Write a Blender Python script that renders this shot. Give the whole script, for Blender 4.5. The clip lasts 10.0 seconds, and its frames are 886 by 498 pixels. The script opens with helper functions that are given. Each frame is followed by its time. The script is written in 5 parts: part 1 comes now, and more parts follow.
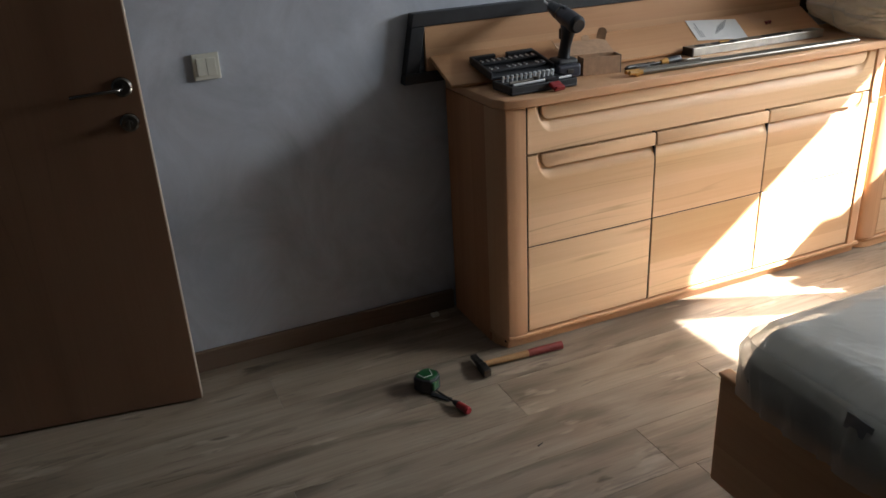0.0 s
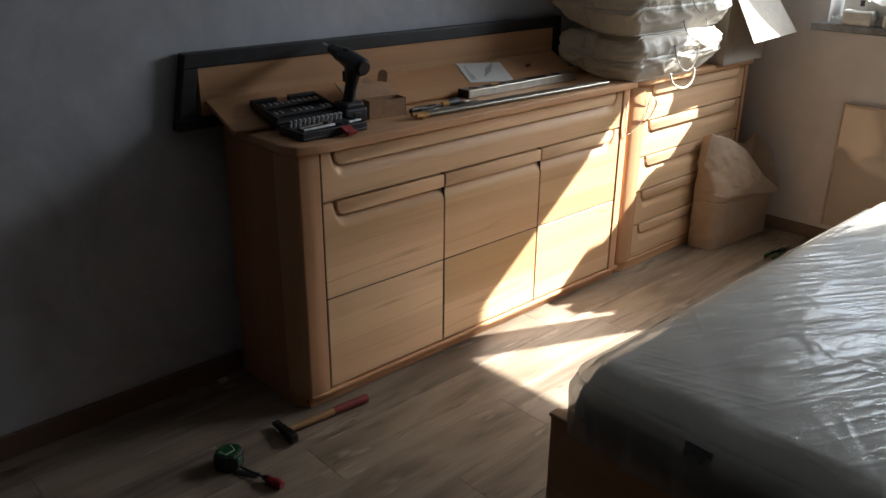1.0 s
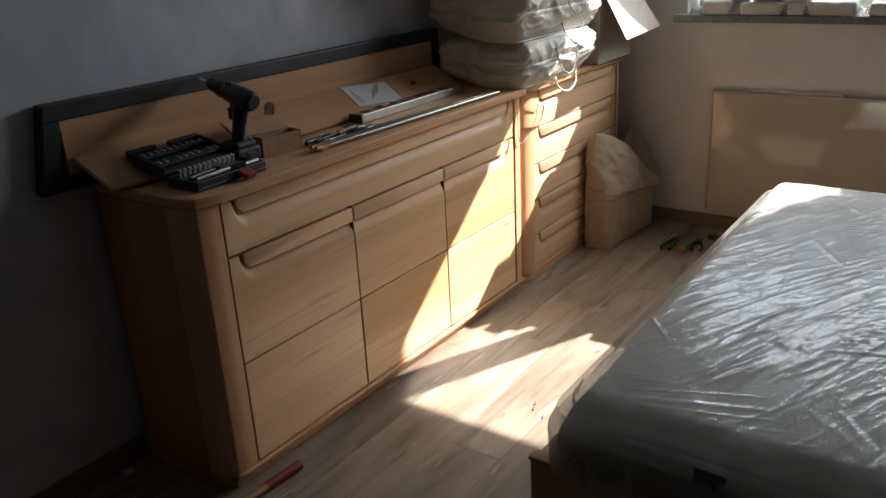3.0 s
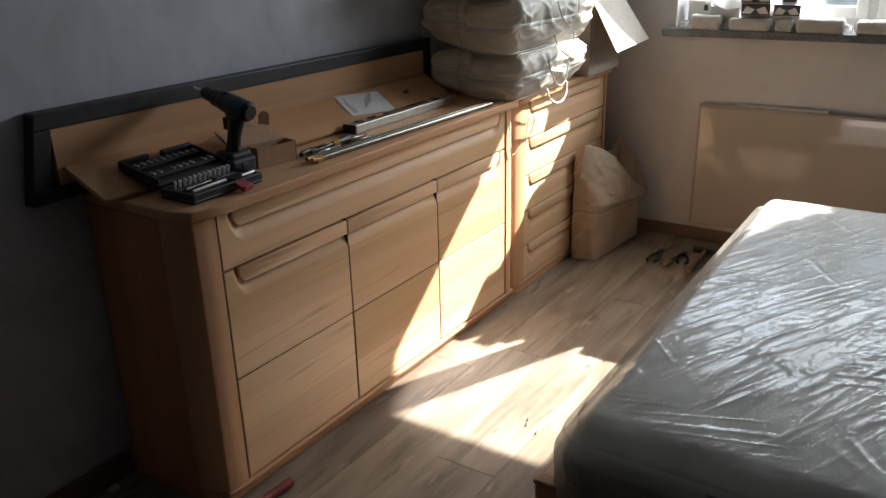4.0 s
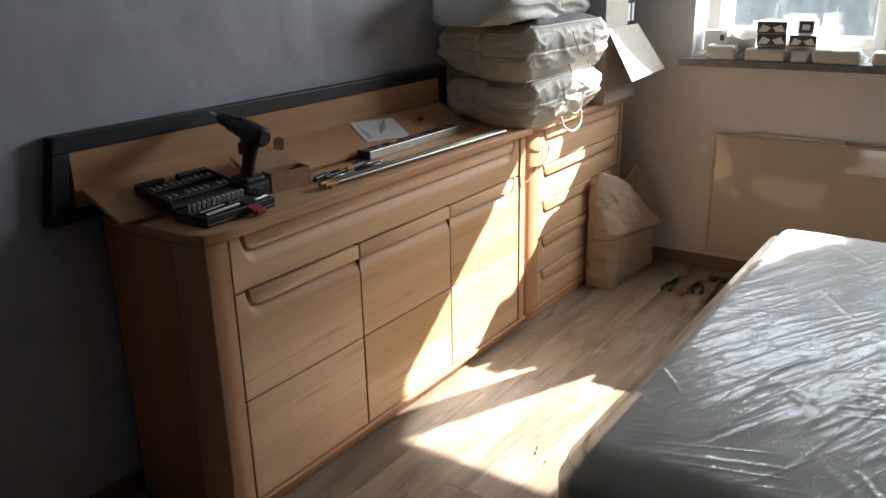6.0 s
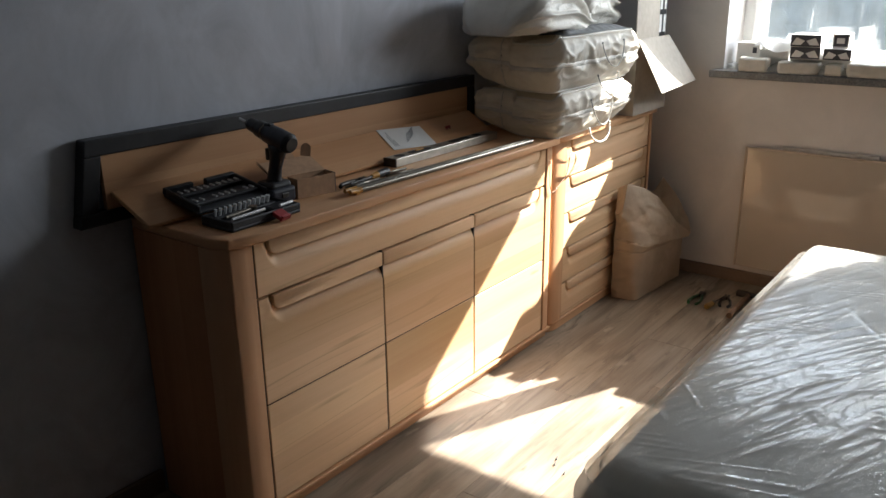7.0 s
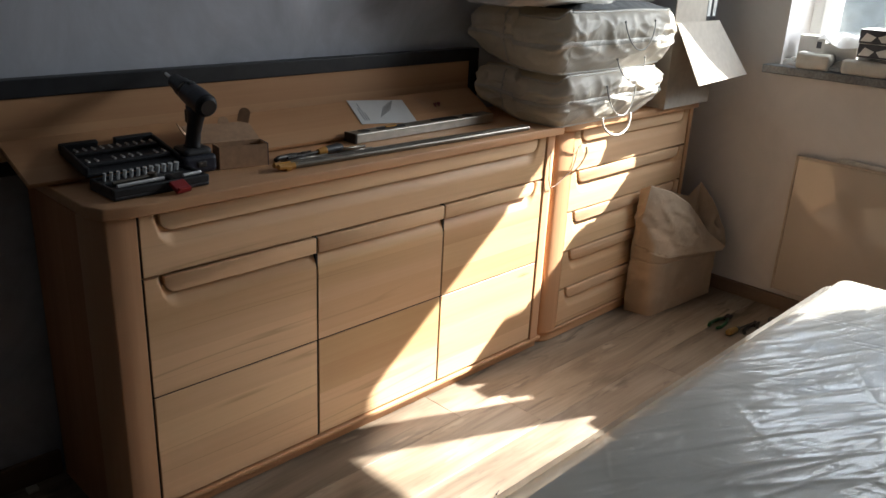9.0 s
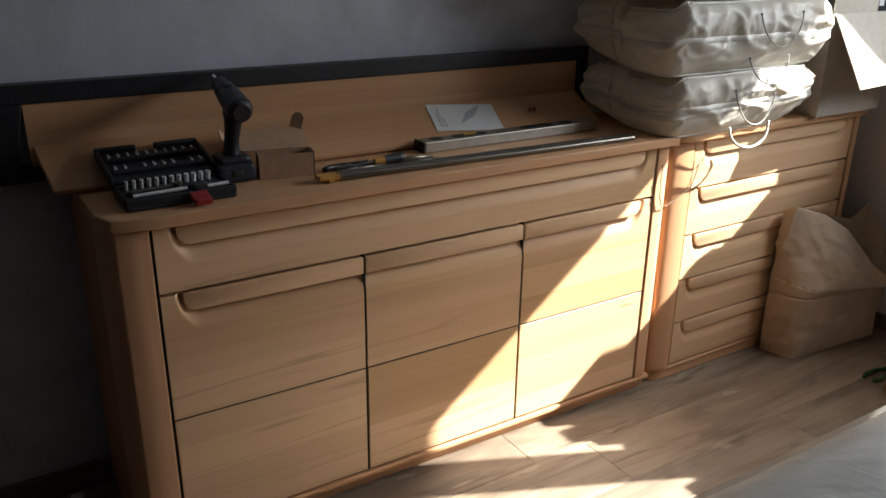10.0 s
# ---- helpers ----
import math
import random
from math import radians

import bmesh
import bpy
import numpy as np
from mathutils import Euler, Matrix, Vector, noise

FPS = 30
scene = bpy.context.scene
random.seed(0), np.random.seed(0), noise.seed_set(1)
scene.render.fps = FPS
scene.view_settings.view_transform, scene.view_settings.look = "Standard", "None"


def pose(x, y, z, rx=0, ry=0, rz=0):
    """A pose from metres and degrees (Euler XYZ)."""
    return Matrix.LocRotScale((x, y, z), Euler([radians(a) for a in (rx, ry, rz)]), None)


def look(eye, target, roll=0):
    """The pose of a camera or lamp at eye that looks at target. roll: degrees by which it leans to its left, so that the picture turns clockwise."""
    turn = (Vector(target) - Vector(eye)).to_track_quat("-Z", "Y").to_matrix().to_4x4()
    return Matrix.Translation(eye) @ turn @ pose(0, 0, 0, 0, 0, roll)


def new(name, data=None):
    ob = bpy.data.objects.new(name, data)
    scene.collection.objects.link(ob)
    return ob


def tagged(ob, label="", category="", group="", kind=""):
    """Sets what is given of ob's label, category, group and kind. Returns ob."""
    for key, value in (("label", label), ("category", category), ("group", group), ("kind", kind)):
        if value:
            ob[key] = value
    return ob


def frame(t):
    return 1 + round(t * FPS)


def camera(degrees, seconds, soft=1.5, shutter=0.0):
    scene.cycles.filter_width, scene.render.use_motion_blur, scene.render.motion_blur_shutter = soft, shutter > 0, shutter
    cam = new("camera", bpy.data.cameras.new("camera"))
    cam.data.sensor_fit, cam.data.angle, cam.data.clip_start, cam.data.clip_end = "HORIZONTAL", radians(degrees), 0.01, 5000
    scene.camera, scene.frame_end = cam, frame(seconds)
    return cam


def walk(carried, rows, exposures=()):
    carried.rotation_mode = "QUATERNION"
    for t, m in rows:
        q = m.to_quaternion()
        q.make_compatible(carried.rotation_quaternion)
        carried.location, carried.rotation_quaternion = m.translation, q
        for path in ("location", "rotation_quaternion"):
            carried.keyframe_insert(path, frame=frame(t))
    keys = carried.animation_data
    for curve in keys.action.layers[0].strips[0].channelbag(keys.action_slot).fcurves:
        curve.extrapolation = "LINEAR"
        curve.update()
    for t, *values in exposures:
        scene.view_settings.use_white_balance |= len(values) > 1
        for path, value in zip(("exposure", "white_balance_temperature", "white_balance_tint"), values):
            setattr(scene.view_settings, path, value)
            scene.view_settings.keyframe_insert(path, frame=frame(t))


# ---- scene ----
cam = camera(57.4, 10.0)
PATH = [
    (0, (0.085, 0.074, 1.387), (0.797, 1.758, 0.575), -3.2),
    (0.3, (0.048, 0.165, 1.374), (0.916, 1.788, 0.59), -1.5),
    (0.5, (0.021, 0.203, 1.381), (1.033, 1.753, 0.624), 0.2),
    (0.8, (0.003, 0.255, 1.379), (1.178, 1.694, 0.638), 1.4),
    (1, (-0.001, 0.282, 1.385), (1.267, 1.637, 0.64), 0.5),
    (1.2, (0.001, 0.293, 1.368), (1.326, 1.602, 0.64), -1.2),
    (1.5, (0.022, 0.287, 1.377), (1.381, 1.565, 0.656), -2.5),
    (2, (0.057, 0.29, 1.375), (1.46, 1.523, 0.661), -2.9),
    (2.2, (0.061, 0.294, 1.368), (1.470, 1.526, 0.659), -3.1),
    (3.3, (-0.004, 0.631, 1.373), (1.541, 1.676, 0.645), -2.7),
    (3.5, (-0.008, 0.64, 1.38), (1.542, 1.671, 0.648), -2.5),
    (4, (0.004, 0.633, 1.396), (1.559, 1.668, 0.682), -1.5),
    (4.5, (0.009, 0.622, 1.399), (1.574, 1.663, 0.716), -1.2),
    (5, (0.01, 0.621, 1.401), (1.572, 1.671, 0.726), -1.2),
    (5.5, (0.007, 0.616, 1.397), (1.566, 1.677, 0.732), -1.4),
    (7, (0.016, 0.588, 1.408), (1.524, 1.736, 0.771), -0.7),
    (7.5, (0.013, 0.598, 1.406), (1.509, 1.763, 0.77), -0.5),
    (8, (0.061, 0.6, 1.393), (1.552, 1.772, 0.759), 0.7),
    (8.2, (0.134, 0.567, 1.384), (1.627, 1.737, 0.749), 1.5),
    (8.5, (0.284, 0.461, 1.398), (1.693, 1.722, 0.745), 2.0),
    (8.7, (0.373, 0.453, 1.384), (1.75, 1.742, 0.72), 2.2),
    (9, (0.505, 0.49, 1.359), (1.856, 1.791, 0.667), 2.8),
    (9.5, (0.745, 0.552, 1.366), (2.021, 1.922, 0.662), 4.3),
    (9.8, (0.842, 0.53, 1.346), (2.025, 1.986, 0.651), 2.5),
    (10, (0.908, 0.499, 1.339), (1.907, 2.08, 0.63), 0.8),
]
walk(cam, [(t, look(eye, target, roll)) for t, eye, target, roll in PATH],
     [(0.0, 3.85), (0.3, 3.4), (0.5, 3.2), (1.0, 2.6), (2.0, 2.4), (3.5, 2.5), (4.5, 2.8), (8.5, 2.72), (9.5, 2.48), (10.0, 2.48)])
# ---- light: a low sun through the window, clear sky
SUN_DIR = Vector((-1.0, 0.446, -0.80)).normalized()
sun_data = bpy.data.lights.new("sun", "SUN")
sun_data.energy, sun_data.angle, sun_data.color = 5.0, radians(0.5), (1.0, 0.972, 0.925)
sun = new("sun", sun_data)
sun.matrix_world = Matrix.Translation((9, 0, 7)) @ SUN_DIR.to_track_quat("-Z", "Y").to_matrix().to_4x4()

world = bpy.data.worlds.new("sky")
scene.world = world
world.use_nodes = True
wn = world.node_tree.nodes
sky = wn.new("ShaderNodeTexSky")
sky.sky_type, sky.sun_disc = "NISHITA", False
sky.sun_elevation = math.asin(-SUN_DIR.z)
sky.sun_rotation = math.atan2(-SUN_DIR.x, -SUN_DIR.y)
world.node_tree.links.new(sky.outputs[0], wn["Background"].inputs[0])
wn["Background"].inputs[1].default_value = 0.15

# the sky's light in the upper half of the window opening
sky_data = bpy.data.lights.new("window_skylight", "AREA")
sky_data.shape, sky_data.size, sky_data.size_y = "RECTANGLE", 1.36, 0.52
sky_data.energy, sky_data.color = 4.9, (0.87, 0.94, 1.0)
skylight = new("window_skylight", sky_data)
skylight.matrix_world = look((3.972, 1.09, 1.64), (2.9, 1.12, 1.58))


# ---- materials
def nodes_of(name):
    m = bpy.data.materials.new(name)
    m.use_nodes = True
    nt = m.node_tree
    return m, nt, nt.nodes["Principled BSDF"]


def noise_tex(nt, scale, detail=4.0, stretch=(1, 1, 1), shift=None, coord="Object", rough=0.5, distort=0.0):
    tc = nt.nodes.new("ShaderNodeTexCoord")
    mp = nt.nodes.new("ShaderNodeMapping")
    mp.inputs["Scale"].default_value = stretch
    nt.links.new(tc.outputs[coord], mp.inputs["Vector"])
    if shift is not None:
        nt.links.new(shift, mp.inputs["Location"])
    n = nt.nodes.new("ShaderNodeTexNoise")
    n.inputs["Scale"].default_value, n.inputs["Detail"].default_value = scale, detail
    n.inputs["Roughness"].default_value, n.inputs["Distortion"].default_value = rough, distort
    nt.links.new(mp.outputs[0], n.inputs["Vector"])
    return n.outputs["Fac"]


def ramp(nt, fac, stops):
    r = nt.nodes.new("ShaderNodeValToRGB")
    while len(r.color_ramp.elements) < len(stops):
        r.color_ramp.elements.new(0.5)
    for e, (p, c) in zip(r.color_ramp.elements, stops):
        e.position, e.color = p, (*c, 1) if len(c) == 3 else c
    nt.links.new(fac, r.inputs[0])
    return r.outputs[0]


def mixed(nt, a, b, fac, how="MIX"):
    n = nt.nodes.new("ShaderNodeMix")
    n.data_type, n.blend_type = "RGBA", how
    for sock, v in ((n.inputs[0], fac), (n.inputs[6], a), (n.inputs[7], b)):
        if isinstance(v, (int, float)):
            sock.default_value = v
        elif isinstance(v, tuple):
            sock.default_value = (*v, 1)
        else:
            nt.links.new(v, sock)
    return n.outputs[2]


def bump(nt, b, height, strength=0.2, distance=0.002):
    n = nt.nodes.new("ShaderNodeBump")
    n.inputs["Strength"].default_value, n.inputs["Distance"].default_value = strength, distance
    nt.links.new(height, n.inputs["Height"])
    nt.links.new(n.outputs[0], b.inputs["Normal"])


def random_shift(nt, amount=20.0):
    oi = nt.nodes.new("ShaderNodeObjectInfo")
    mu = nt.nodes.new("ShaderNodeVectorMath")
    mu.operation = "SCALE"
    cx = nt.nodes.new("ShaderNodeCombineXYZ")
    for i in range(3):
        nt.links.new(oi.outputs["Random"], cx.inputs[i])
    nt.links.new(cx.outputs[0], mu.inputs[0])
    mu.inputs["Scale"].default_value = amount
    return mu.outputs[0], oi.outputs["Random"]


def plain(name, colour, rough=0.5, metal=0.0, vary=0.12, scale=30.0, bump_s=0.1, coat=0.0, spec=0.5):
    m, nt, b = nodes_of(name)
    f = noise_tex(nt, scale)
    g = noise_tex(nt, scale / 7, 2.0)
    dark = tuple(c * (1 - vary) for c in colour)
    lite = tuple(min(1, c * (1 + vary)) for c in colour)
    c1 = ramp(nt, f, [(0.3, dark), (0.7, lite)])
    c2 = ramp(nt, g, [(0.3, (1 - vary,) * 3), (0.7, (1, 1, 1))])
    nt.links.new(mixed(nt, c1, c2, 1.0, "MULTIPLY"), b.inputs["Base Color"])
    b.inputs["Roughness"].default_value, b.inputs["Metallic"].default_value = rough, metal
    b.inputs["Coat Weight"].default_value = coat
    b.inputs["Specular IOR Level"].default_value = spec
    if bump_s:
        bump(nt, b, f, bump_s, 0.001)
    return m


def wood(name, light, dark, heart, along="x", rough=0.5, staves=0.11, streak=1.0):
    """Glued staves of steamed beech: soft tone steps, broad heart zones, a few thin dark veins."""
    m, nt, b = nodes_of(name)
    shift, rnd = random_shift(nt)
    ax = {"x": 0, "y": 1, "z": 2}[along]

    def grain(scale, across, run, detail, rough_=0.5):
        st = [across, across, across]
        st[ax] = run
        return noise_tex(nt, scale, detail, tuple(st), shift, rough=rough_)

    fine = grain(1.0, 85.0, 2.2, 6.0, 0.65)
    zone = grain(1.0, 4.2, 0.40, 2.0)
    vein = grain(1.0, 9.0, 0.42, 3.0, 0.45)
    where = grain(1.0, 4.0, 1.1, 1.0)
    fleck = grain(1.0, 42.0, 3.4, 2.0)
    # the stave that a point lies in
    tc = nt.nodes.new("ShaderNodeTexCoord")
    sx = nt.nodes.new("ShaderNodeSeparateXYZ")
    nt.links.new(tc.outputs["Object"], sx.inputs[0])
    cross = sx.outputs[2] if along != "z" else sx.outputs[1]
    ad = nt.nodes.new("ShaderNodeMath")
    ad.operation = "MULTIPLY_ADD"
    nt.links.new(rnd, ad.inputs[0])
    ad.inputs[1].default_value = 7.3
    nt.links.new(cross, ad.inputs[2])
    dv = nt.nodes.new("ShaderNodeMath")
    dv.operation = "DIVIDE"
    nt.links.new(ad.outputs[0], dv.inputs[0])
    dv.inputs[1].default_value = staves
    fl = nt.nodes.new("ShaderNodeMath")
    fl.operation = "FLOOR"
    nt.links.new(dv.outputs[0], fl.inputs[0])
    wh = nt.nodes.new("ShaderNodeTexWhiteNoise")
    wh.noise_dimensions = "1D"
    nt.links.new(fl.outputs[0], wh.inputs["W"])
    col = ramp(nt, zone, [(0.32, dark), (0.50, light), (0.80, tuple(c * 1.05 for c in light))])
    tone = ramp(nt, wh.outputs["Value"], [(0.0, (0.90, 0.84, 0.77)), (0.4, (0.97, 0.95, 0.91)), (0.7, (1.02, 0.99, 0.97)), (1.0, (1.07, 1.08, 1.03))])
    col = mixed(nt, col, tone, 1.0, "MULTIPLY")
    col = mixed(nt, col, ramp(nt, fine, [(0.35, (0.90, 0.87, 0.83)), (0.62, (1, 1, 1))]), 0.45, "MULTIPLY")
    line = ramp(nt, vein, [(0.412, (0, 0, 0)), (0.418, (1, 1, 1)), (0.432, (0, 0, 0)), (0.50, (0, 0, 0)), (0.505, (0.6, 0.6, 0.6)), (0.515, (0, 0, 0)), (0.572, (0, 0, 0)), (0.578, (1, 1, 1)), (0.592, (0, 0, 0))])
    line = mixed(nt, line, ramp(nt, where, [(0.47, (0.0,) * 3), (0.62, (0.38 * streak,) * 3)]), 1.0, "MULTIPLY")
    col = mixed(nt, col, heart, line)
    col = mixed(nt, col, heart, ramp(nt, fleck, [(0.745, (0, 0, 0)), (0.78, (0.6 * streak,) * 3)]))
    nt.links.new(col, b.inputs["Base Color"])
    nt.links.new(ramp(nt, fine, [(0.3, (rough + 0.05,) * 3), (0.7, (rough - 0.05,) * 3)]), b.inputs["Roughness"])
    b.inputs["Specular IOR Level"].default_value = 0.32
    bump(nt, b, fine, 0.06, 0.0006)
    return m


def laminate():
    """Washed oak print: long brown cathedrals, pale lenses and knots, every plank its own stretch of it."""
    m, nt, b = nodes_of("oak_laminate")
    shift, rnd = random_shift(nt, 40.0)
    g1 = noise_tex(nt, 1.0, 7.0, (2.0, 70, 70), shift, rough=0.7)
    g2 = noise_tex(nt, 1.0, 4.0, (1.9, 9, 9), shift, distort=0.7)
    g3 = noise_tex(nt, 1.0, 5.0, (4.2, 24, 24), shift, rough=0.6, distort=0.8)
    g4 = noise_tex(nt, 1.0, 3.0, (4.5, 17, 17), shift)
    kn = noise_tex(nt, 1.0, 2.0, (6.0, 15, 15), shift)
    col = ramp(nt, g2, [(0.30, (0.142, 0.108, 0.076)), (0.50, (0.275, 0.218, 0.160)), (0.72, (0.355, 0.290, 0.220))])
    col = mixed(nt, col, ramp(nt, g1, [(0.32, (0.66, 0.62, 0.58)), (0.60, (1, 1, 1))]), 0.6, "MULTIPLY")
    col = mixed(nt, col, (0.100, 0.074, 0.052), ramp(nt, g3, [(0.57, (0, 0, 0)), (0.70, (0.75, 0.75, 0.75))]))
    col = mixed(nt, col, (0.43, 0.355, 0.27), ramp(nt, g4, [(0.64, (0, 0, 0)), (0.70, (0.55, 0.55, 0.55))]))
    col = mixed(nt, col, (0.085, 0.055, 0.034), ramp(nt, kn, [(0.715, (0, 0, 0)), (0.76, (0.85, 0.85, 0.85))]))
    tone = ramp(nt, rnd, [(0.0, (0.88, 0.88, 0.89)), (1.0, (1.07, 1.06, 1.04))])
    nt.links.new(mixed(nt, col, tone, 1.0, "MULTIPLY"), b.inputs["Base Color"])
    nt.links.new(ramp(nt, g1, [(0.3, (0.46,) * 3), (0.7, (0.34,) * 3)]), b.inputs["Roughness"])
    bump(nt, b, g1, 0.14, 0.0008)
    return m


def plaster(name, colour, streak):
    m, nt, b = nodes_of(name)
    big = noise_tex(nt, 1.1, 4.0, (1, 1, 1))
    brush = noise_tex(nt, 3.6, 7.0, (1.0, 1.0, 0.75), rough=0.68, distort=0.9)
    grain = noise_tex(nt, 160.0, 3.0)
    col = ramp(nt, big, [(0.3, tuple(c * 0.93 for c in colour)), (0.7, tuple(c * 1.04 for c in colour))])
    col = mixed(nt, col, ramp(nt, brush, [(0.35, (1 - streak,) * 3), (0.65, (1, 1, 1))]), 1.0, "MULTIPLY")
    nt.links.new(col, b.inputs["Base Color"])
    b.inputs["Roughness"].default_value = 0.75
    ht = mixed(nt, brush, grain, 0.35)
    bump(nt, b, ht, 0.25, 0.003)
    return m


def see_through(name, tint, gloss_rough, fac, spec_col=(1, 1, 1)):
    m, nt, b = nodes_of(name)
    out = nt.nodes["Material Output"]
    nt.nodes.remove(b)
    tr = nt.nodes.new("ShaderNodeBsdfTransparent")
    tr.inputs[0].default_value = (*tint, 1)
    gl = nt.nodes.new("ShaderNodeBsdfGlossy")
    gl.inputs["Color"].default_value = (*spec_col, 1)
    gl.inputs["Roughness"].default_value = gloss_rough
    mx = nt.nodes.new("ShaderNodeMixShader")
    mx.inputs[0].default_value = fac
    nt.links.new(tr.outputs[0], mx.inputs[1])
    nt.links.new(gl.outputs[0], mx.inputs[2])
    nt.links.new(mx.outputs[0], out.inputs[0])
    return m


def cloth(name, colour, rough=0.8, crease=0.4, scale=14.0, sheen=0.0, stretch=(1, 1, 1)):
    m, nt, b = nodes_of(name)
    n1 = noise_tex(nt, scale, 5.0, stretch, rough=0.6)
    n2 = noise_tex(nt, 350.0, 2.0)
    col = ramp(nt, n1, [(0.3, tuple(c * 0.88 for c in colour)), (0.7, tuple(min(1, c * 1.06) for c in colour))])
    nt.links.new(col, b.inputs["Base Color"])
    b.inputs["Roughness"].default_value = rough
    b.inputs["Sheen Weight"].default_value = sheen
    bump(nt, b, mixed(nt, n1, n2, 0.2), crease, 0.006)
    return m


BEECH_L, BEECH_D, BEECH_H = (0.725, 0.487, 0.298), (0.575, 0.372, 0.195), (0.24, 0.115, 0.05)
M_beech = wood("beech_along", BEECH_L, BEECH_D, BEECH_H, "x", staves=0.085)
M_beech_lip = wood("beech_lip", (0.715, 0.490, 0.308), (0.665, 0.440, 0.262), BEECH_H, "x", staves=0.5, streak=0.3)
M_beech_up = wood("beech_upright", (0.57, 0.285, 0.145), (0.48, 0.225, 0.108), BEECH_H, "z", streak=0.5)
M_beech_post = wood("beech_post", (0.63, 0.375, 0.215), (0.55, 0.31, 0.17), BEECH_H, "z", streak=0.5)
M_beech_top = wood("beech_top", (0.605, 0.355, 0.195), (0.53, 0.295, 0.152), BEECH_H, "x", streak=0.4)
M_beech_y = wood("beech_crosswise", (0.62, 0.36, 0.20), (0.54, 0.30, 0.155), BEECH_H, "y", streak=0.4)
# near-black that puts the shade inside gaps into colour
M_gap = plain("gap_shade_black", (0.014, 0.009, 0.006), 0.9, bump_s=0)
M_oak = laminate()
M_wall_n = plaster("grey_plaster", (0.56, 0.585, 0.64), 0.26)
M_wall_e = plaster("warm_plaster", (0.69, 0.655, 0.63), 0.10)
# near-black only to cut light bounced off walls out of view
M_wall_dim = plaster("bounce_cut_plaster", (0.075, 0.075, 0.08), 0.15)
# mid grey instead of white, to weaken light bounced from overhead
M_ceil = plain("dimmed_ceiling_paint", (0.32, 0.32, 0.32), 0.85)
M_base = wood("baseboard_wood", (0.19, 0.135, 0.10), (0.15, 0.102, 0.072), (0.1, 0.06, 0.03), "x", 0.5)
M_door = wood("door_veneer", (0.185, 0.102, 0.06), (0.14, 0.075, 0.043), (0.10, 0.052, 0.03), "z", 0.45)
M_edge = plain("light_edge_band", (0.55, 0.45, 0.36), 0.5)
M_black = plain("black_lacquer", (0.018, 0.018, 0.021), 0.42, vary=0.3)
M_plast = plain("black_plastic", (0.02, 0.021, 0.025), 0.45, vary=0.25, scale=80)
M_navy = plain("navy_plastic", (0.018, 0.020, 0.034), 0.42, vary=0.2, scale=80)
M_steel = plain("polished_steel", (0.21, 0.19, 0.16), 0.32, 1.0, 0.1)
# near-white, barely metallic base stands in for window glints on the chrome
M_bits = plain("pale_glint_steel", (0.90, 0.90, 0.90), 0.25, 0.35, 0.1, spec=0.8)
M_alu = plain("brushed_aluminium", (0.52, 0.49, 0.43), 0.45, 1.0, 0.12)
M_dsteel = plain("forged_steel", (0.09, 0.085, 0.08), 0.45, 0.9, 0.35)
M_red = plain("red_plastic", (0.30, 0.018, 0.020), 0.35)
M_redpaint = plain("red_paint", (0.20, 0.022, 0.018), 0.5)
M_green = plain("green_plastic", (0.012, 0.085, 0.025), 0.35)
M_yellow = plain("amber_plastic", (0.55, 0.27, 0.05), 0.35)
M_kraft = plain("kraft_board", (0.50, 0.31, 0.185), 0.8, vary=0.12, scale=60)
M_carton = plain("light_carton", (0.44, 0.39, 0.325), 0.8, vary=0.07, scale=40)
# darker amber for the screwdriver on the floor
M_amber = plain("dark_amber", (0.30, 0.17, 0.035), 0.4)
M_kpaper = cloth("kraft_paper", (0.50, 0.385, 0.275), 0.7, 0.9, 11.0)
M_white = plain("white_plastic", (0.66, 0.64, 0.55), 0.35, vary=0.03)
M_pvc = plain("window_pvc", (0.82, 0.82, 0.80), 0.35, vary=0.03)
M_paper = plain("white_paper", (0.72, 0.71, 0.68), 0.7, vary=0.03)
M_greyink = plain("grey_ink", (0.22, 0.22, 0.23), 0.6)
M_ink = plain("print_ink", (0.05, 0.05, 0.06), 0.6)
M_sill = plain("dark_stone_sill", (0.16, 0.165, 0.17), 0.35, vary=0.35, scale=120)
M_glass = see_through("window_glass", (0.93, 0.96, 0.96), 0.02, 0.06)
gt_ = M_glass.node_tree
# pale upright streaks mixed into the pane by noise
pale_streaks = gt_.nodes.new("ShaderNodeBsdfDiffuse")
pale_streaks.inputs["Color"].default_value = (0.75, 0.75, 0.73, 1)
dmix = gt_.nodes.new("ShaderNodeMixShader")
gt_.links.new(ramp(gt_, noise_tex(gt_, 1.0, 5.0, (1, 26, 3.2), rough=0.65, distort=0.6), [(0.44, (0.015,) * 3), (0.62, (0.06,) * 3), (0.72, (0.32,) * 3)]), dmix.inputs[0])
gt_.links.new(gt_.nodes["Mix Shader"].outputs[0], dmix.inputs[1])
gt_.links.new(pale_streaks.outputs[0], dmix.inputs[2])
gt_.links.new(dmix.outputs[0], gt_.nodes["Material Output"].inputs[0])
M_film, nt_, gone_ = nodes_of("clear_wrap")
nt_.nodes.remove(gone_)
clear = nt_.nodes.new("ShaderNodeBsdfTransparent")
clear.inputs[0].default_value = (0.965, 0.97, 0.975, 1)
haze = nt_.nodes.new("ShaderNodeBsdfDiffuse")
haze.inputs["Color"].default_value = (0.70, 0.685, 0.64, 1)
hmix = nt_.nodes.new("ShaderNodeMixShader")
hmix.inputs[0].default_value = 0.42
nt_.links.new(clear.outputs[0], hmix.inputs[1])
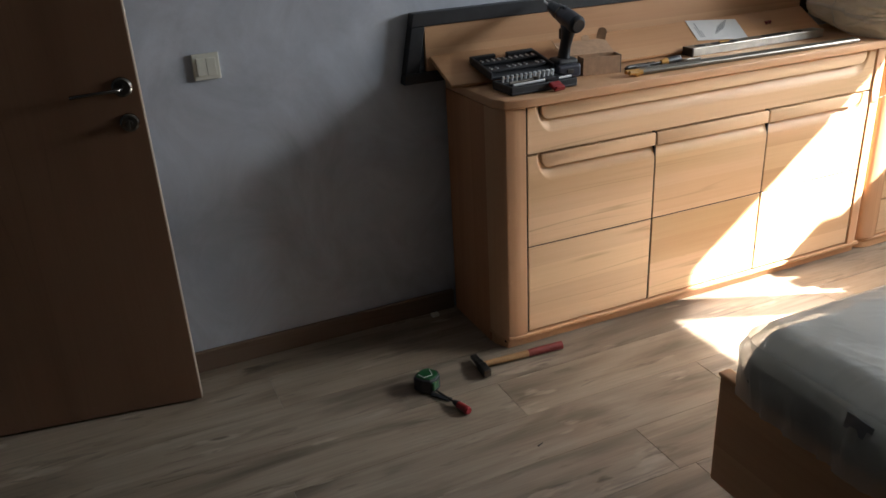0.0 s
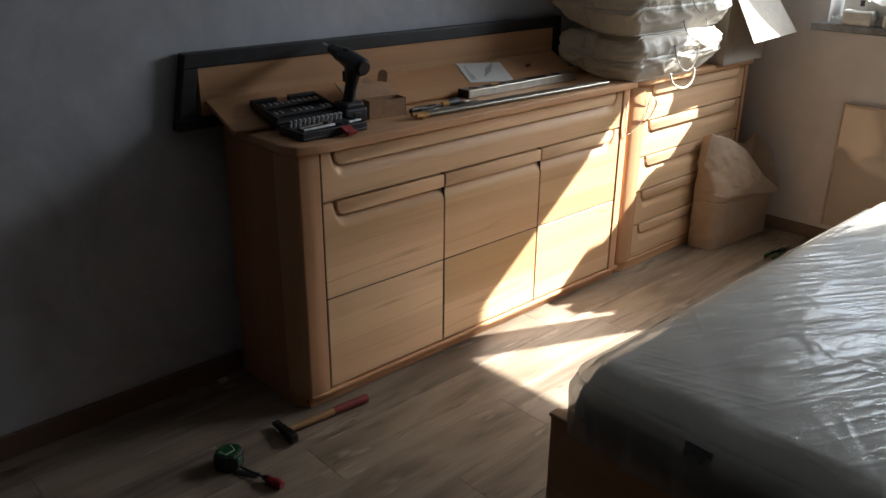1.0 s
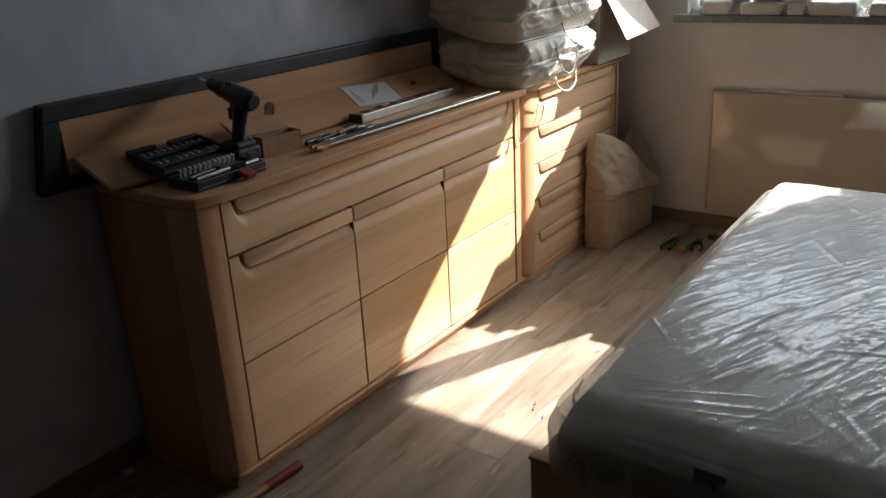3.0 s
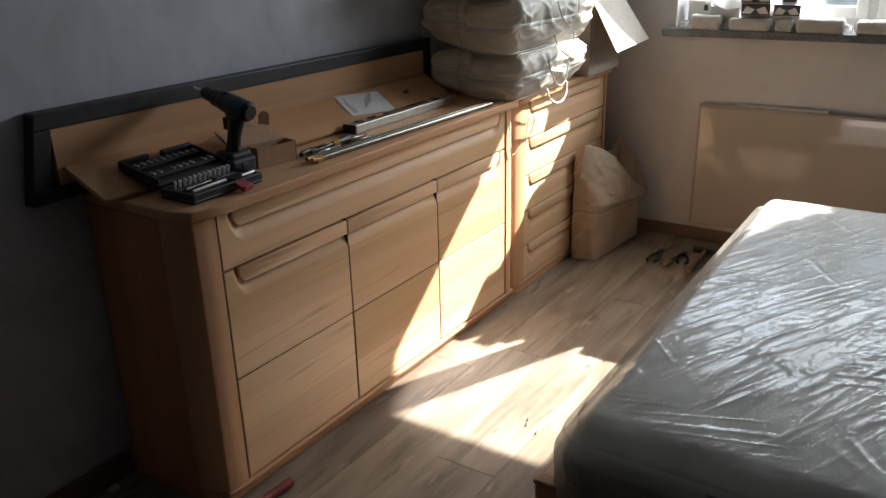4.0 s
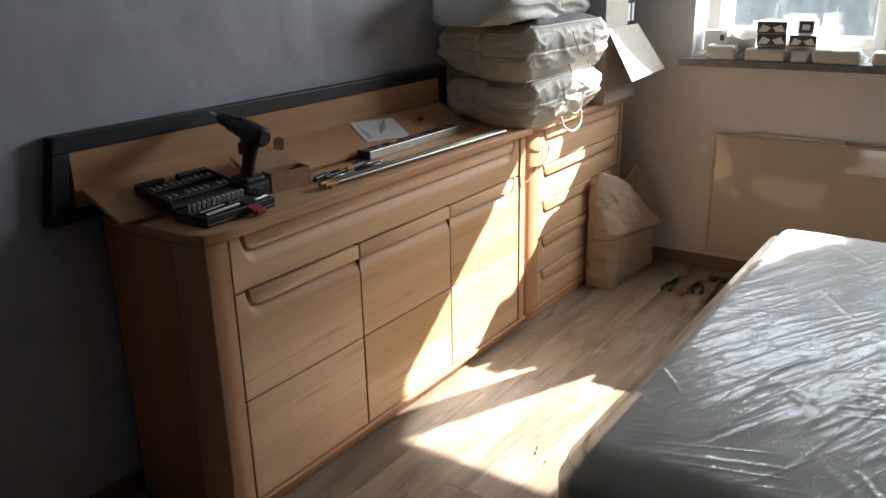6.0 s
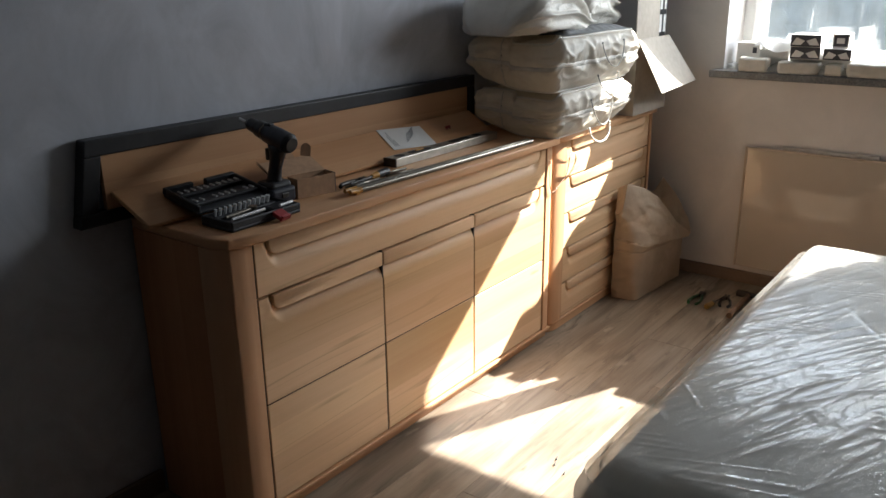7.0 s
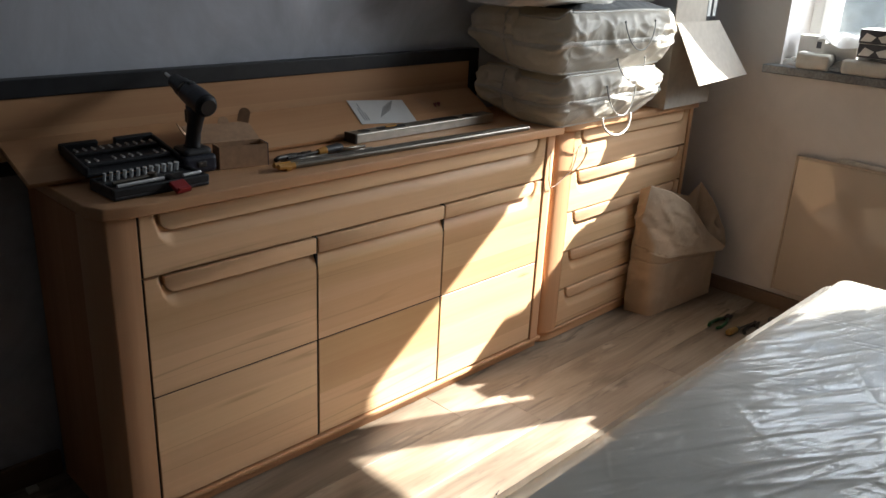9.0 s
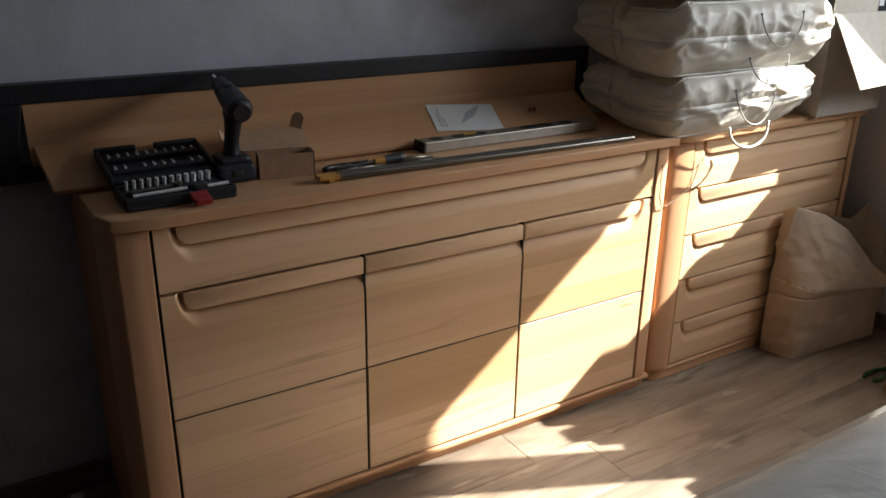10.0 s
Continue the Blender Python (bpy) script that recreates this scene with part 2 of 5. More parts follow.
glow = nt_.nodes.new("ShaderNodeBsdfTranslucent")
glow.inputs["Color"].default_value = (0.80, 0.76, 0.68, 1)
gmix = nt_.nodes.new("ShaderNodeMixShader")
gmix.inputs[0].default_value = 0.35
nt_.links.new(haze.outputs[0], gmix.inputs[1])
nt_.links.new(glow.outputs[0], gmix.inputs[2])
nt_.links.new(gmix.outputs[0], hmix.inputs[2])
shine = nt_.nodes.new("ShaderNodeBsdfGlossy")
shine.inputs["Roughness"].default_value = 0.09
fres = nt_.nodes.new("ShaderNodeFresnel")
fres.inputs["IOR"].default_value = 1.5
twice = nt_.nodes.new("ShaderNodeMath")
twice.operation, twice.use_clamp = "MULTIPLY", True
twice.inputs[1].default_value = 0.33
nt_.links.new(fres.outputs[0], twice.inputs[0])
smix = nt_.nodes.new("ShaderNodeMixShader")
nt_.links.new(twice.outputs[0], smix.inputs[0])
nt_.links.new(hmix.outputs[0], smix.inputs[1])
nt_.links.new(shine.outputs[0], smix.inputs[2])
sheen = nt_.nodes.new("ShaderNodeBsdfGlossy")
sheen.inputs["Roughness"].default_value = 0.36
half = nt_.nodes.new("ShaderNodeMath")
half.operation, half.use_clamp = "MULTIPLY", True
half.inputs[1].default_value = 0.13
nt_.links.new(fres.outputs[0], half.inputs[0])
emix = nt_.nodes.new("ShaderNodeMixShader")
nt_.links.new(half.outputs[0], emix.inputs[0])
nt_.links.new(smix.outputs[0], emix.inputs[1])
nt_.links.new(sheen.outputs[0], emix.inputs[2])
nt_.links.new(emix.outputs[0], nt_.nodes["Material Output"].inputs[0])


def ridged(nt, scale, stretch, turn):
    """Folds with sharp crests along one direction: the distance of a noise from its middle."""
    tc = nt.nodes.new("ShaderNodeTexCoord")
    tn = nt.nodes.new("ShaderNodeMapping")
    tn.inputs["Rotation"].default_value = (0, 0, radians(turn))
    mp = nt.nodes.new("ShaderNodeMapping")
    mp.inputs["Scale"].default_value = stretch
    ns = nt.nodes.new("ShaderNodeTexNoise")
    ns.inputs["Scale"].default_value, ns.inputs["Detail"].default_value, ns.inputs["Distortion"].default_value = scale, 1.0, 0.0
    sub = nt.nodes.new("ShaderNodeMath")
    sub.operation = "SUBTRACT"
    sub.inputs[1].default_value = 0.5
    ab = nt.nodes.new("ShaderNodeMath")
    ab.operation = "ABSOLUTE"
    nt.links.new(tc.outputs["Object"], tn.inputs["Vector"])
    nt.links.new(tn.outputs[0], mp.inputs["Vector"])
    nt.links.new(mp.outputs[0], ns.inputs["Vector"])
    nt.links.new(ns.outputs["Fac"], sub.inputs[0])
    nt.links.new(sub.outputs[0], ab.inputs[0])
    return ab.outputs[0]


fb = nt_.nodes.new("ShaderNodeBump")
fb.inputs["Strength"].default_value, fb.inputs["Distance"].default_value = 1.0, 0.0045
long_folds = ramp(nt_, ridged(nt_, 15.0, (0.13, 1.6, 1.0), 27), [(0.0, (1, 1, 1)), (0.018, (0, 0, 0))])
short_folds = ramp(nt_, ridged(nt_, 30.0, (0.22, 1.3, 1.0), 20), [(0.0, (1, 1, 1)), (0.022, (0, 0, 0))])
cross_folds = ramp(nt_, ridged(nt_, 20.0, (1.3, 0.5, 1.0), 8), [(0.0, (1, 1, 1)), (0.012, (0, 0, 0))])
nt_.links.new(mixed(nt_, mixed(nt_, long_folds, short_folds, 0.42), cross_folds, 0.25), fb.inputs["Height"])
nt_.links.new(fb.outputs[0], shine.inputs["Normal"])
M_bagfab = cloth("bag_fabric", (0.68, 0.635, 0.55), 0.42, 0.45, 16.0, stretch=(1.0, 1.0, 0.45))
bt_ = M_bagfab.node_tree
thru = bt_.nodes.new("ShaderNodeBsdfTranslucent")
thru.inputs["Color"].default_value = (0.78, 0.68, 0.54, 1)
tmix = bt_.nodes.new("ShaderNodeMixShader")
tmix.inputs[0].default_value = 0.35
bt_.links.new(bt_.nodes["Principled BSDF"].outputs[0], tmix.inputs[1])
bt_.links.new(thru.outputs[0], tmix.inputs[2])
bt_.links.new(tmix.outputs[0], bt_.nodes["Material Output"].inputs[0])
M_pouch = see_through("clear_pouch", (0.96, 0.96, 0.95), 0.18, 0.05)
# darker wood for the handle of the hammer beside the bed
M_handle = plain("dark_handle_wood", (0.20, 0.125, 0.08), 0.6)
M_bagtop = cloth("quilt_grey", (0.17, 0.175, 0.18), 0.8, 0.6, 20.0)
M_sack = cloth("white_sack", (0.64, 0.61, 0.55), 0.5, 0.8, 10.0)
M_cord = plain("cord", (0.72, 0.68, 0.6), 0.7)
M_grey_cord = plain("grey_cord", (0.36, 0.35, 0.32), 0.7)
M_knit = cloth("mattress_knit", (0.66, 0.645, 0.60), 0.85, 0.5, 18.0)
M_border = cloth("mattress_border", (0.10, 0.10, 0.10), 0.85, 0.5, 30.0)
M_heat = plain("beige_glass_panel", (0.50, 0.435, 0.36), 0.06, vary=0.05, scale=3, bump_s=0, coat=0.1, spec=0.45)
M_metal_w = plain("radiator_enamel", (0.62, 0.58, 0.53), 0.45)
M_facade = plain("render_facade", (0.36, 0.315, 0.265), 0.9, vary=0.15, scale=4)
M_soil = plain("soil", (0.16, 0.15, 0.13), 0.95, vary=0.3, scale=3)
M_foam = cloth("foam_wrap", (0.50, 0.475, 0.425), 0.5, 0.5, 25.0)
M_chrome = plain("satin_nickel", (0.24, 0.22, 0.20), 0.22, 1.0)

# ---- builders
MAT = {}


def thing(name, label, category, at=None, group="", kind=""):
    ob = new(name)
    m = at if isinstance(at, Matrix) else Matrix.Translation(at or (0, 0, 0))
    ob.matrix_world = m
    MAT[ob] = m
    ob.empty_display_size = 0.05
    return tagged(ob, label, category, group, kind)


def part(name, bm, material, parent, label="", smooth=False, local=False, flat_angle=None):
    """Links a bmesh as one mesh under a thing; its points are in world metres unless local."""
    if not local:
        bmesh.ops.transform(bm, matrix=MAT[parent].inverted(), verts=bm.verts)
    bmesh.ops.recalc_face_normals(bm, faces=bm.faces)
    me = bpy.data.meshes.new(name)
    if smooth:
        for f in bm.faces:
            f.smooth = True
        if flat_angle:
            for e in bm.edges:
                if len(e.link_faces) == 2 and e.calc_face_angle(0) > radians(flat_angle):
                    e.smooth = False
    bm.to_mesh(me)
    bm.free()
    for m in material if isinstance(material, (list, tuple)) else (material,):
        me.materials.append(m)
    ob = new(name, me)
    ob.parent = parent
    MAT[ob] = MAT[parent]
    if label:
        ob["label"] = label
    return ob


def slab(name, bm, material, label, category, kind="structure", smooth=False, at=None):
    """A thing that is one mesh."""
    org = Vector(at) if at else sum((v.co for v in bm.verts), Vector()) / max(1, len(bm.verts))
    if not at:
        org.z = min(v.co.z for v in bm.verts)
    bmesh.ops.translate(bm, vec=-org, verts=bm.verts)
    bmesh.ops.recalc_face_normals(bm, faces=bm.faces)
    me = bpy.data.meshes.new(name)
    for f in bm.faces:
        f.smooth = smooth
    bm.to_mesh(me)
    bm.free()
    for m in material if isinstance(material, (list, tuple)) else (material,):
        me.materials.append(m)
    ob = new(name, me)
    ob.location = org
    MAT[ob] = Matrix.Translation(org)
    return tagged(ob, label, category, "", kind)


def box(x0, x1, y0, y1, z0, z1, bev=0.0, seg=2, bm=None):
    own = bmesh.new()
    bmesh.ops.create_cube(own, size=1.0, matrix=Matrix.LocRotScale(((x0 + x1) / 2, (y0 + y1) / 2, (z0 + z1) / 2), None, (abs(x1 - x0), abs(y1 - y0), abs(z1 - z0))))
    if bev:
        bmesh.ops.bevel(own, geom=own.edges[:], offset=bev, segments=seg, affect="EDGES", profile=0.5)
    return merge(bm, own)


def merge(bm, own):
    if bm is None:
        return own
    me = bpy.data.meshes.new("tmp")
    own.to_mesh(me)
    own.free()
    bm.from_mesh(me)
    bpy.data.meshes.remove(me)
    return bm


def rod(p0, p1, r0, r1=None, seg=16, bm=None):
    p0, p1 = Vector(p0), Vector(p1)
    own = bmesh.new()
    bmesh.ops.create_cone(own, cap_ends=True, segments=seg, radius1=r0, radius2=r0 if r1 is None else r1, depth=(p1 - p0).length)
    m = Matrix.Translation((p0 + p1) / 2) @ (p1 - p0).to_track_quat("Z", "Y").to_matrix().to_4x4()
    bmesh.ops.transform(own, matrix=m, verts=own.verts)
    return merge(bm, own)


def tube(points, r, seg=8, bm=None):
    """A round cord along points."""
    own = bmesh.new()
    pts = [Vector(p) for p in points]
    rings = []
    for i, p in enumerate(pts):
        d = (pts[min(i + 1, len(pts) - 1)] - pts[max(i - 1, 0)]).normalized()
        q = d.to_track_quat("Z", "Y")
        rings.append([own.verts.new(p + q @ Vector((r * math.cos(2 * math.pi * k / seg), r * math.sin(2 * math.pi * k / seg), 0))) for k in range(seg)])
    for a, b in zip(rings, rings[1:]):
        for k in range(seg):
            own.faces.new((a[k], a[(k + 1) % seg], b[(k + 1) % seg], b[k]))
    own.faces.new(rings[0][::-1])
    own.faces.new(rings[-1])
    return merge(bm, own)


def prism(outline, depth, bev=0.0, seg=2, m=None, bm=None):
    """An outline in x, y, drawn up by depth along z, then placed by m."""
    own = bmesh.new()
    f = own.faces.new([own.verts.new((x, y, 0)) for x, y in outline])
    up = bmesh.ops.extrude_face_region(own, geom=[f])
    bmesh.ops.translate(own, vec=(0, 0, depth), verts=[v for v in up["geom"] if isinstance(v, bmesh.types.BMVert)])
    bmesh.ops.recalc_face_normals(own, faces=own.faces)
    if bev:
        sharp = [e for e in own.edges if len(e.link_faces) == 2 and e.calc_face_angle(0) > 0.5]
        bmesh.ops.bevel(own, geom=sharp, offset=bev, segments=seg, affect="EDGES", profile=0.5)
    if m is not None:
        bmesh.ops.transform(own, matrix=m, verts=own.verts)
    return merge(bm, own)


def arc(cx, cy, r, a0, a1, n):
    return [(cx + r * math.cos(radians(a0 + (a1 - a0) * i / n)), cy + r * math.sin(radians(a0 + (a1 - a0) * i / n))) for i in range(n + 1)]


def sheet(nx, ny, fn):
    """A grid of points fn(u, v), u and v from 0 to 1."""
    own = bmesh.new()
    vs = [[own.verts.new(fn(i / nx, j / ny)) for j in range(ny + 1)] for i in range(nx + 1)]
    for i in range(nx):
        for j in range(ny):
            own.faces.new((vs[i][j], vs[i + 1][j], vs[i + 1][j + 1], vs[i][j + 1]))
    return own


def smooth01(a, b, x):
    t = min(1.0, max(0.0, (x - a) / (b - a)))
    return t * t * (3 - 2 * t)


UP = pose(0, 0, 0, 90, 0, 0)   # an outline in x, z of the world, drawn towards -y

# ---- the room
X0, X1, Y0, Y1, TOP = -2.30, 3.78, -2.3, 2.47, 2.55
DX0, DX1 = -1.56, -0.68          # unseen doorway, inferred from the open door; its unlit hall soaks up bounced light
nw = box(X0 - 0.15, DX0, Y1, Y1 + 0.15, -0.05, TOP)
box(DX1, X1 + 0.42, Y1, Y1 + 0.15, -0.05, TOP, bm=nw)
box(DX0, DX1, Y1, Y1 + 0.15, 2.03, TOP, bm=nw)
bmesh.ops.remove_doubles(nw, verts=nw.verts, dist=0.0005)
slab("wall_north", nw, M_wall_n, "grey-blue brushed plaster wall behind the sideboard", "wall")
# south and west walls are unseen and darkened against bounced light
slab("wall_south", box(X0 - 0.15, X1 + 0.42, Y0 - 0.15, Y0, -0.05, TOP), M_wall_dim, "unseen wall darkened to cut bounced light", "wall")
slab("wall_west", box(X0 - 0.15, X0, Y0, Y1, -0.05, TOP), M_wall_dim, "unseen wall darkened to cut bounced light", "wall")
hall = box(-2.0, -0.3, Y1 + 1.3, Y1 + 1.4, -0.05, TOP)
box(-2.1, -2.0, Y1 + 0.15, Y1 + 1.4, -0.05, TOP, bm=hall)
box(-0.3, -0.2, Y1 + 0.15, Y1 + 1.4, -0.05, TOP, bm=hall)
slab("wall_hall", hall, M_wall_n, "unlit hallway wall behind the doorway", "wall")
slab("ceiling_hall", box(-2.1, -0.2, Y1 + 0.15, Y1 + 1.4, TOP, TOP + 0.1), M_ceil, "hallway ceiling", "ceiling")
slab("floor_hall", box(-2.1, -0.2, Y1, Y1 + 1.4, -0.1, -0.001), M_oak, "hallway laminate floor", "floor")
slab("ceiling", box(X0 - 0.15, X1 + 0.42, Y0 - 0.15, Y1 + 0.15, TOP, TOP + 0.1), M_ceil, "unseen ceiling darkened to cut bounced light", "ceiling")
WY0, WY1, WZ0, WZ1, XO = 0.345, 1.835, 0.985, 1.948, X1 + 0.40
ew = box(X1, XO, Y0, WY0, -0.05, TOP)
box(X1, XO, WY1, Y1, -0.05, TOP, bm=ew)
box(X1, XO, WY0, WY1, -0.05, WZ0, bm=ew)
box(X1, XO, WY0, WY1, WZ1, TOP, bm=ew)
bmesh.ops.remove_doubles(ew, verts=ew.verts, dist=0.0005)
slab("wall_east", ew, M_wall_e, "warm white plastered wall with a window opening", "wall")
slab("subfloor", box(X0 - 0.15, XO, Y0 - 0.15, Y1 + 0.15, -0.1, -0.012), M_gap, "dark subfloor under the planks", "floor")

bb = box(DX1 + 0.01, 1.125, Y1 - 0.016, Y1, 0, 0.072, 0.004)
slab("baseboard", bb, M_base, "brown wood-look baseboard along the grey wall", "baseboard")
slab("baseboard", box(X1 - 0.016, X1, Y0, Y1 - 0.02, 0, 0.06, 0.004), M_base, "brown wood-look baseboard under the window", "baseboard")

# ---- window
win = thing("window_1", "white plastic two-sash window above a dark sill", "window", (X1 + 0.27, (WY0 + WY1) / 2, WZ0), kind="structure")
XG = X1 + 0.26
fr = box(XG - 0.03, XG + 0.05, WY0, WY0 + 0.06, WZ0, WZ1)
box(XG - 0.03, XG + 0.05, WY1 - 0.06, WY1, WZ0, WZ1, bm=fr)
box(XG - 0.03, XG + 0.05, WY0 + 0.06, WY1 - 0.06, WZ0, WZ0 + 0.06, bm=fr)
box(XG - 0.03, XG + 0.05, WY0 + 0.06, WY1 - 0.06, WZ1 - 0.04, WZ1, bm=fr)
box(XG - 0.03, XG + 0.05, 1.030, 1.088, WZ0 + 0.06, WZ1 - 0.04, bm=fr)
part("window_frame", fr, M_pvc, win)
for y0, y1 in ((WY0 + 0.06, 1.030), (1.088, WY1 - 0.06)):
    z0, z1, w = WZ0 + 0.06, WZ1 - 0.04, 0.050
    sh = box(XG - 0.055, XG + 0.02, y0 - 0.012, y0 + w - 0.012, z0 - 0.012, z1 + 0.012, 0.006)
    box(XG - 0.055, XG + 0.02, y1 - w + 0.012, y1 + 0.012, z0 - 0.012, z1 + 0.012, 0.006, bm=sh)
    box(XG - 0.055, XG + 0.02, y0 + w - 0.013, y1 - w + 0.013, z0 - 0.012, z0 + w - 0.012, 0.004, bm=sh)
    box(XG - 0.055, XG + 0.02, y0 + w - 0.013, y1 - w + 0.013, z1 - 0.04, z1 + 0.012, 0.004, bm=sh)
    so = part("sash", sh, M_pvc, win)
    pane = part("pane", box(XG - 0.012, XG - 0.006, y0 + w - 0.016, y1 - w + 0.016, z0 + w - 0.016, z1 - 0.036), M_glass, so, "clear window pane")
    pane.visible_shadow = False
part("window_sill", box(X1 - 0.075, XG - 0.03, WY0 - 0.03, WY1 + 0.04, WZ0 - 0.02, WZ0 + 0.012, 0.004), M_sill, win, "dark speckled stone sill")

# ---- outside
slab("ground", box(X1 + 0.44, 120, -90, 90, -1.2, -1.0), M_soil, "bare ground outside", "ground")
slab("backdrop", box(16, 16.3, -14, 26, -1.0, 5.2), M_facade, "grey-blue facade of a house across the yard", "backdrop")

# ---- sideboard and drawer tower
FY = 2.09                       # door fronts
BASE, HEAD = 0.052, 0.800


def scooped(x0, x1, z0, z1, left, right, reach=0.086, deep=0.019):
    """A front whose top has a finger scoop under a lip; left, right: the scoop ends in a curve there."""
    nx, nz = max(24, int((x1 - x0) / 0.012)), 30
    rows = [0.0, 0.01, 0.02, 0.03] + [0.040 + 0.052 * i / 16 for i in range(17)]
    rows += [0.098 + (z1 - z0 - 0.098) * i / 4 for i in range(5)]

    def dent(x, u):
        e = 9.0
        if left:
            e = min(e, x - x0 - 0.033)
        if right:
            e = min(e, x1 - 0.033 - x)
        if e <= 0:
            return 0.0
        r = 0.05
        ul = reach if e > r else reach * math.sqrt(max(0.0, 1 - ((r - e) / r) ** 2))
        if u >= ul:
            return 0.0
        k = min(1.0, (ul - u) / 0.044)
        return deep * k ** 1.5

    own = bmesh.new()
    xs = sorted({x0, x1} | {x0 + (x1 - x0) * i / nx for i in range(nx + 1)} | {x0 + 0.005 * i for i in range(24)} | {x1 - 0.005 * i for i in range(24)})
    vs = [[own.verts.new((x, FY + dent(x, u), z1 - u)) for u in rows] for x in xs]
    for i in range(len(xs) - 1):
        for j in range(len(rows) - 1):
            own.faces.new((vs[i][j], vs[i + 1][j], vs[i + 1][j + 1], vs[i][j + 1]))
    # sides and back
    back = [own.verts.new((x, FY + 0.022, z)) for x, z in ((x0, z1), (x1, z1), (x1, z0), (x0, z0))]
    own.faces.new(back)
    own.faces.new([vs[i][0] for i in range(len(xs))] + [back[1], back[0]])
    own.faces.new([vs[i][-1] for i in range(len(xs))][::-1] + [back[3], back[2]])
    own.faces.new([vs[0][j] for j in range(len(rows))] + [back[3], back[0]])
    own.faces.new([vs[-1][j] for j in range(len(rows))][::-1] + [back[1], back[2]])
    return own


def grip(x0, x1, z1, left, right, lip=0.042):
    a = x0 + (0.046 if left else 0.0)
    b = x1 - (0.046 if right else 0.0)
    pts = [(a, z1), (b, z1)]
    pts += [(b - 0.028 + 0.028 * math.cos(radians(t)), z1 - lip + 0.028 - 0.028 * math.sin(radians(t))) for t in range(0, 91, 15)] if right else [(b, z1 - lip)]
    pts += [(a + 0.028 - 0.028 * math.sin(radians(t)), z1 - lip + 0.028 - 0.028 * math.cos(radians(t))) for t in range(0, 91, 15)] if left else [(a, z1 - lip)]
    return prism(pts, 0.015, 0.0030, 2, Matrix.Translation((0, FY + 0.0125, 0)) @ UP)


def front(kind, root, x0, x1, z0, z1, left, right, split=None, deep=0.019):
    g = 0.0032
    zl = split if split else z0
    f = part(kind, scooped(x0 + g, x1 - g, zl + 0.0026, z1 - g, left, right, deep=deep), M_beech, root, smooth=True, flat_angle=35)
    part("grip", grip(x0 + g, x1 - g, z1 - g, left, right), M_beech_lip, f, smooth=True, flat_angle=35)
    if split:
        part("lower_panel", box(x0 + g, x1 - g, FY, FY + 0.022, z0 + g, split - 0.0026, 0.0012, 1), M_beech, f)
    return f


def column(x0, x1, r, z0, z1, side):
    """An upright with one big rounded outer corner; side -1: rounded on the low-x side, 1: on the high-x side, 2: both."""
    ys, yb = FY - 0.004, FY + 0.09
    pts = [(x1, yb), (x0, yb)]
    if side in (-1, 2):
        ex, ey = r * 1.45, r * 0.42
        pts += [(x0 + ex * (1 - math.cos(radians(t))), ys + ey * (1 - math.sin(radians(t)))) for t in range(0, 91, 9)]
    else:
        pts += [(x0, ys)]
    if side in (1, 2):
        pts += arc(x1 - r, ys + r, r, 270, 360, 10)
    else:
        pts += [(x1, ys)]
    return prism(pts, z1 - z0, 0.002, 1, Matrix.Translation((0, 0, z0)))


def corner_outline(x0, xs, ys, yf, bow, x1, y1):
    """The free end: straight side at x0, a crease at (xs, ys), then a gentle bow to the front yf."""
    pts = [(x1, y1), (x0, y1), (x0, ys + 0.05)]
    pts += [(xs + bow * i / 10, ys + (yf - ys) * math.sin(math.pi / 2 * i / 10)) for i in range(11)]
    return pts


def top_board(x0, x1, y0, y1, z0, z1, rl, rr):
    pts = [(x1, y1), (x0, y1)]
    pts += [(x0 + rl * 1.45 * (1 - math.cos(radians(t))), y0 + rl * (1 - math.sin(radians(t)))) for t in range(0, 91, 9)] if rl else [(x0, y0)]
    pts += arc(x1 - rr, y0 + rr, rr, 270, 360, 8) if rr else [(x1, y0)]
    return prism(pts, z1 - z0, 0.006, 3, Matrix.Translation((0, 0, z0)))


SX0, SX1, TX0, TX1, BACK = 1.122, 2.700, 2.706, 3.632, 2.452
side = thing("sideboard", "beech sideboard with one wide drawer over three doors", "sideboard", (SX0, BACK, 0))
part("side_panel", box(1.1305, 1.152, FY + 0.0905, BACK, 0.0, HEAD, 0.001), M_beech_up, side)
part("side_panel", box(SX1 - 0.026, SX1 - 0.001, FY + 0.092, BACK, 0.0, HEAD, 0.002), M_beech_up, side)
part("back_panel", box(SX0 + 0.03, SX1 - 0.03, BACK - 0.01, BACK, 0.02, HEAD), M_beech_up, side)
# black body, so the gaps between the fronts look shaded
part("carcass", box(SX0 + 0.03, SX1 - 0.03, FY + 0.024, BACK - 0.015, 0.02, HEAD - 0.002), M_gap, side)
part("corner_post", prism(corner_outline(1.130, 1.155, 2.094, FY - 0.003, 0.045, 1.2205, FY + 0.09) + [(1.2205, FY - 0.003)], HEAD - 0.048, 0.0015, 1, Matrix.Translation((0, 0, 0.048))), M_beech_post, side, smooth=True, flat_angle=30)
part("corner_post", column(2.638, SX1, 0.035, 0.048, HEAD, 1), M_beech_post, side, smooth=True, flat_angle=30)
part("base_rail", prism(corner_outline(1.130, 1.153, 2.092, FY - 0.005, 0.05, SX1, FY + 0.10) + [(SX1, FY - 0.005)], 0.015, 0.004, 3, Matrix.Translation((0, 0, 0.033))), M_beech_top, side, smooth=True, flat_angle=35)
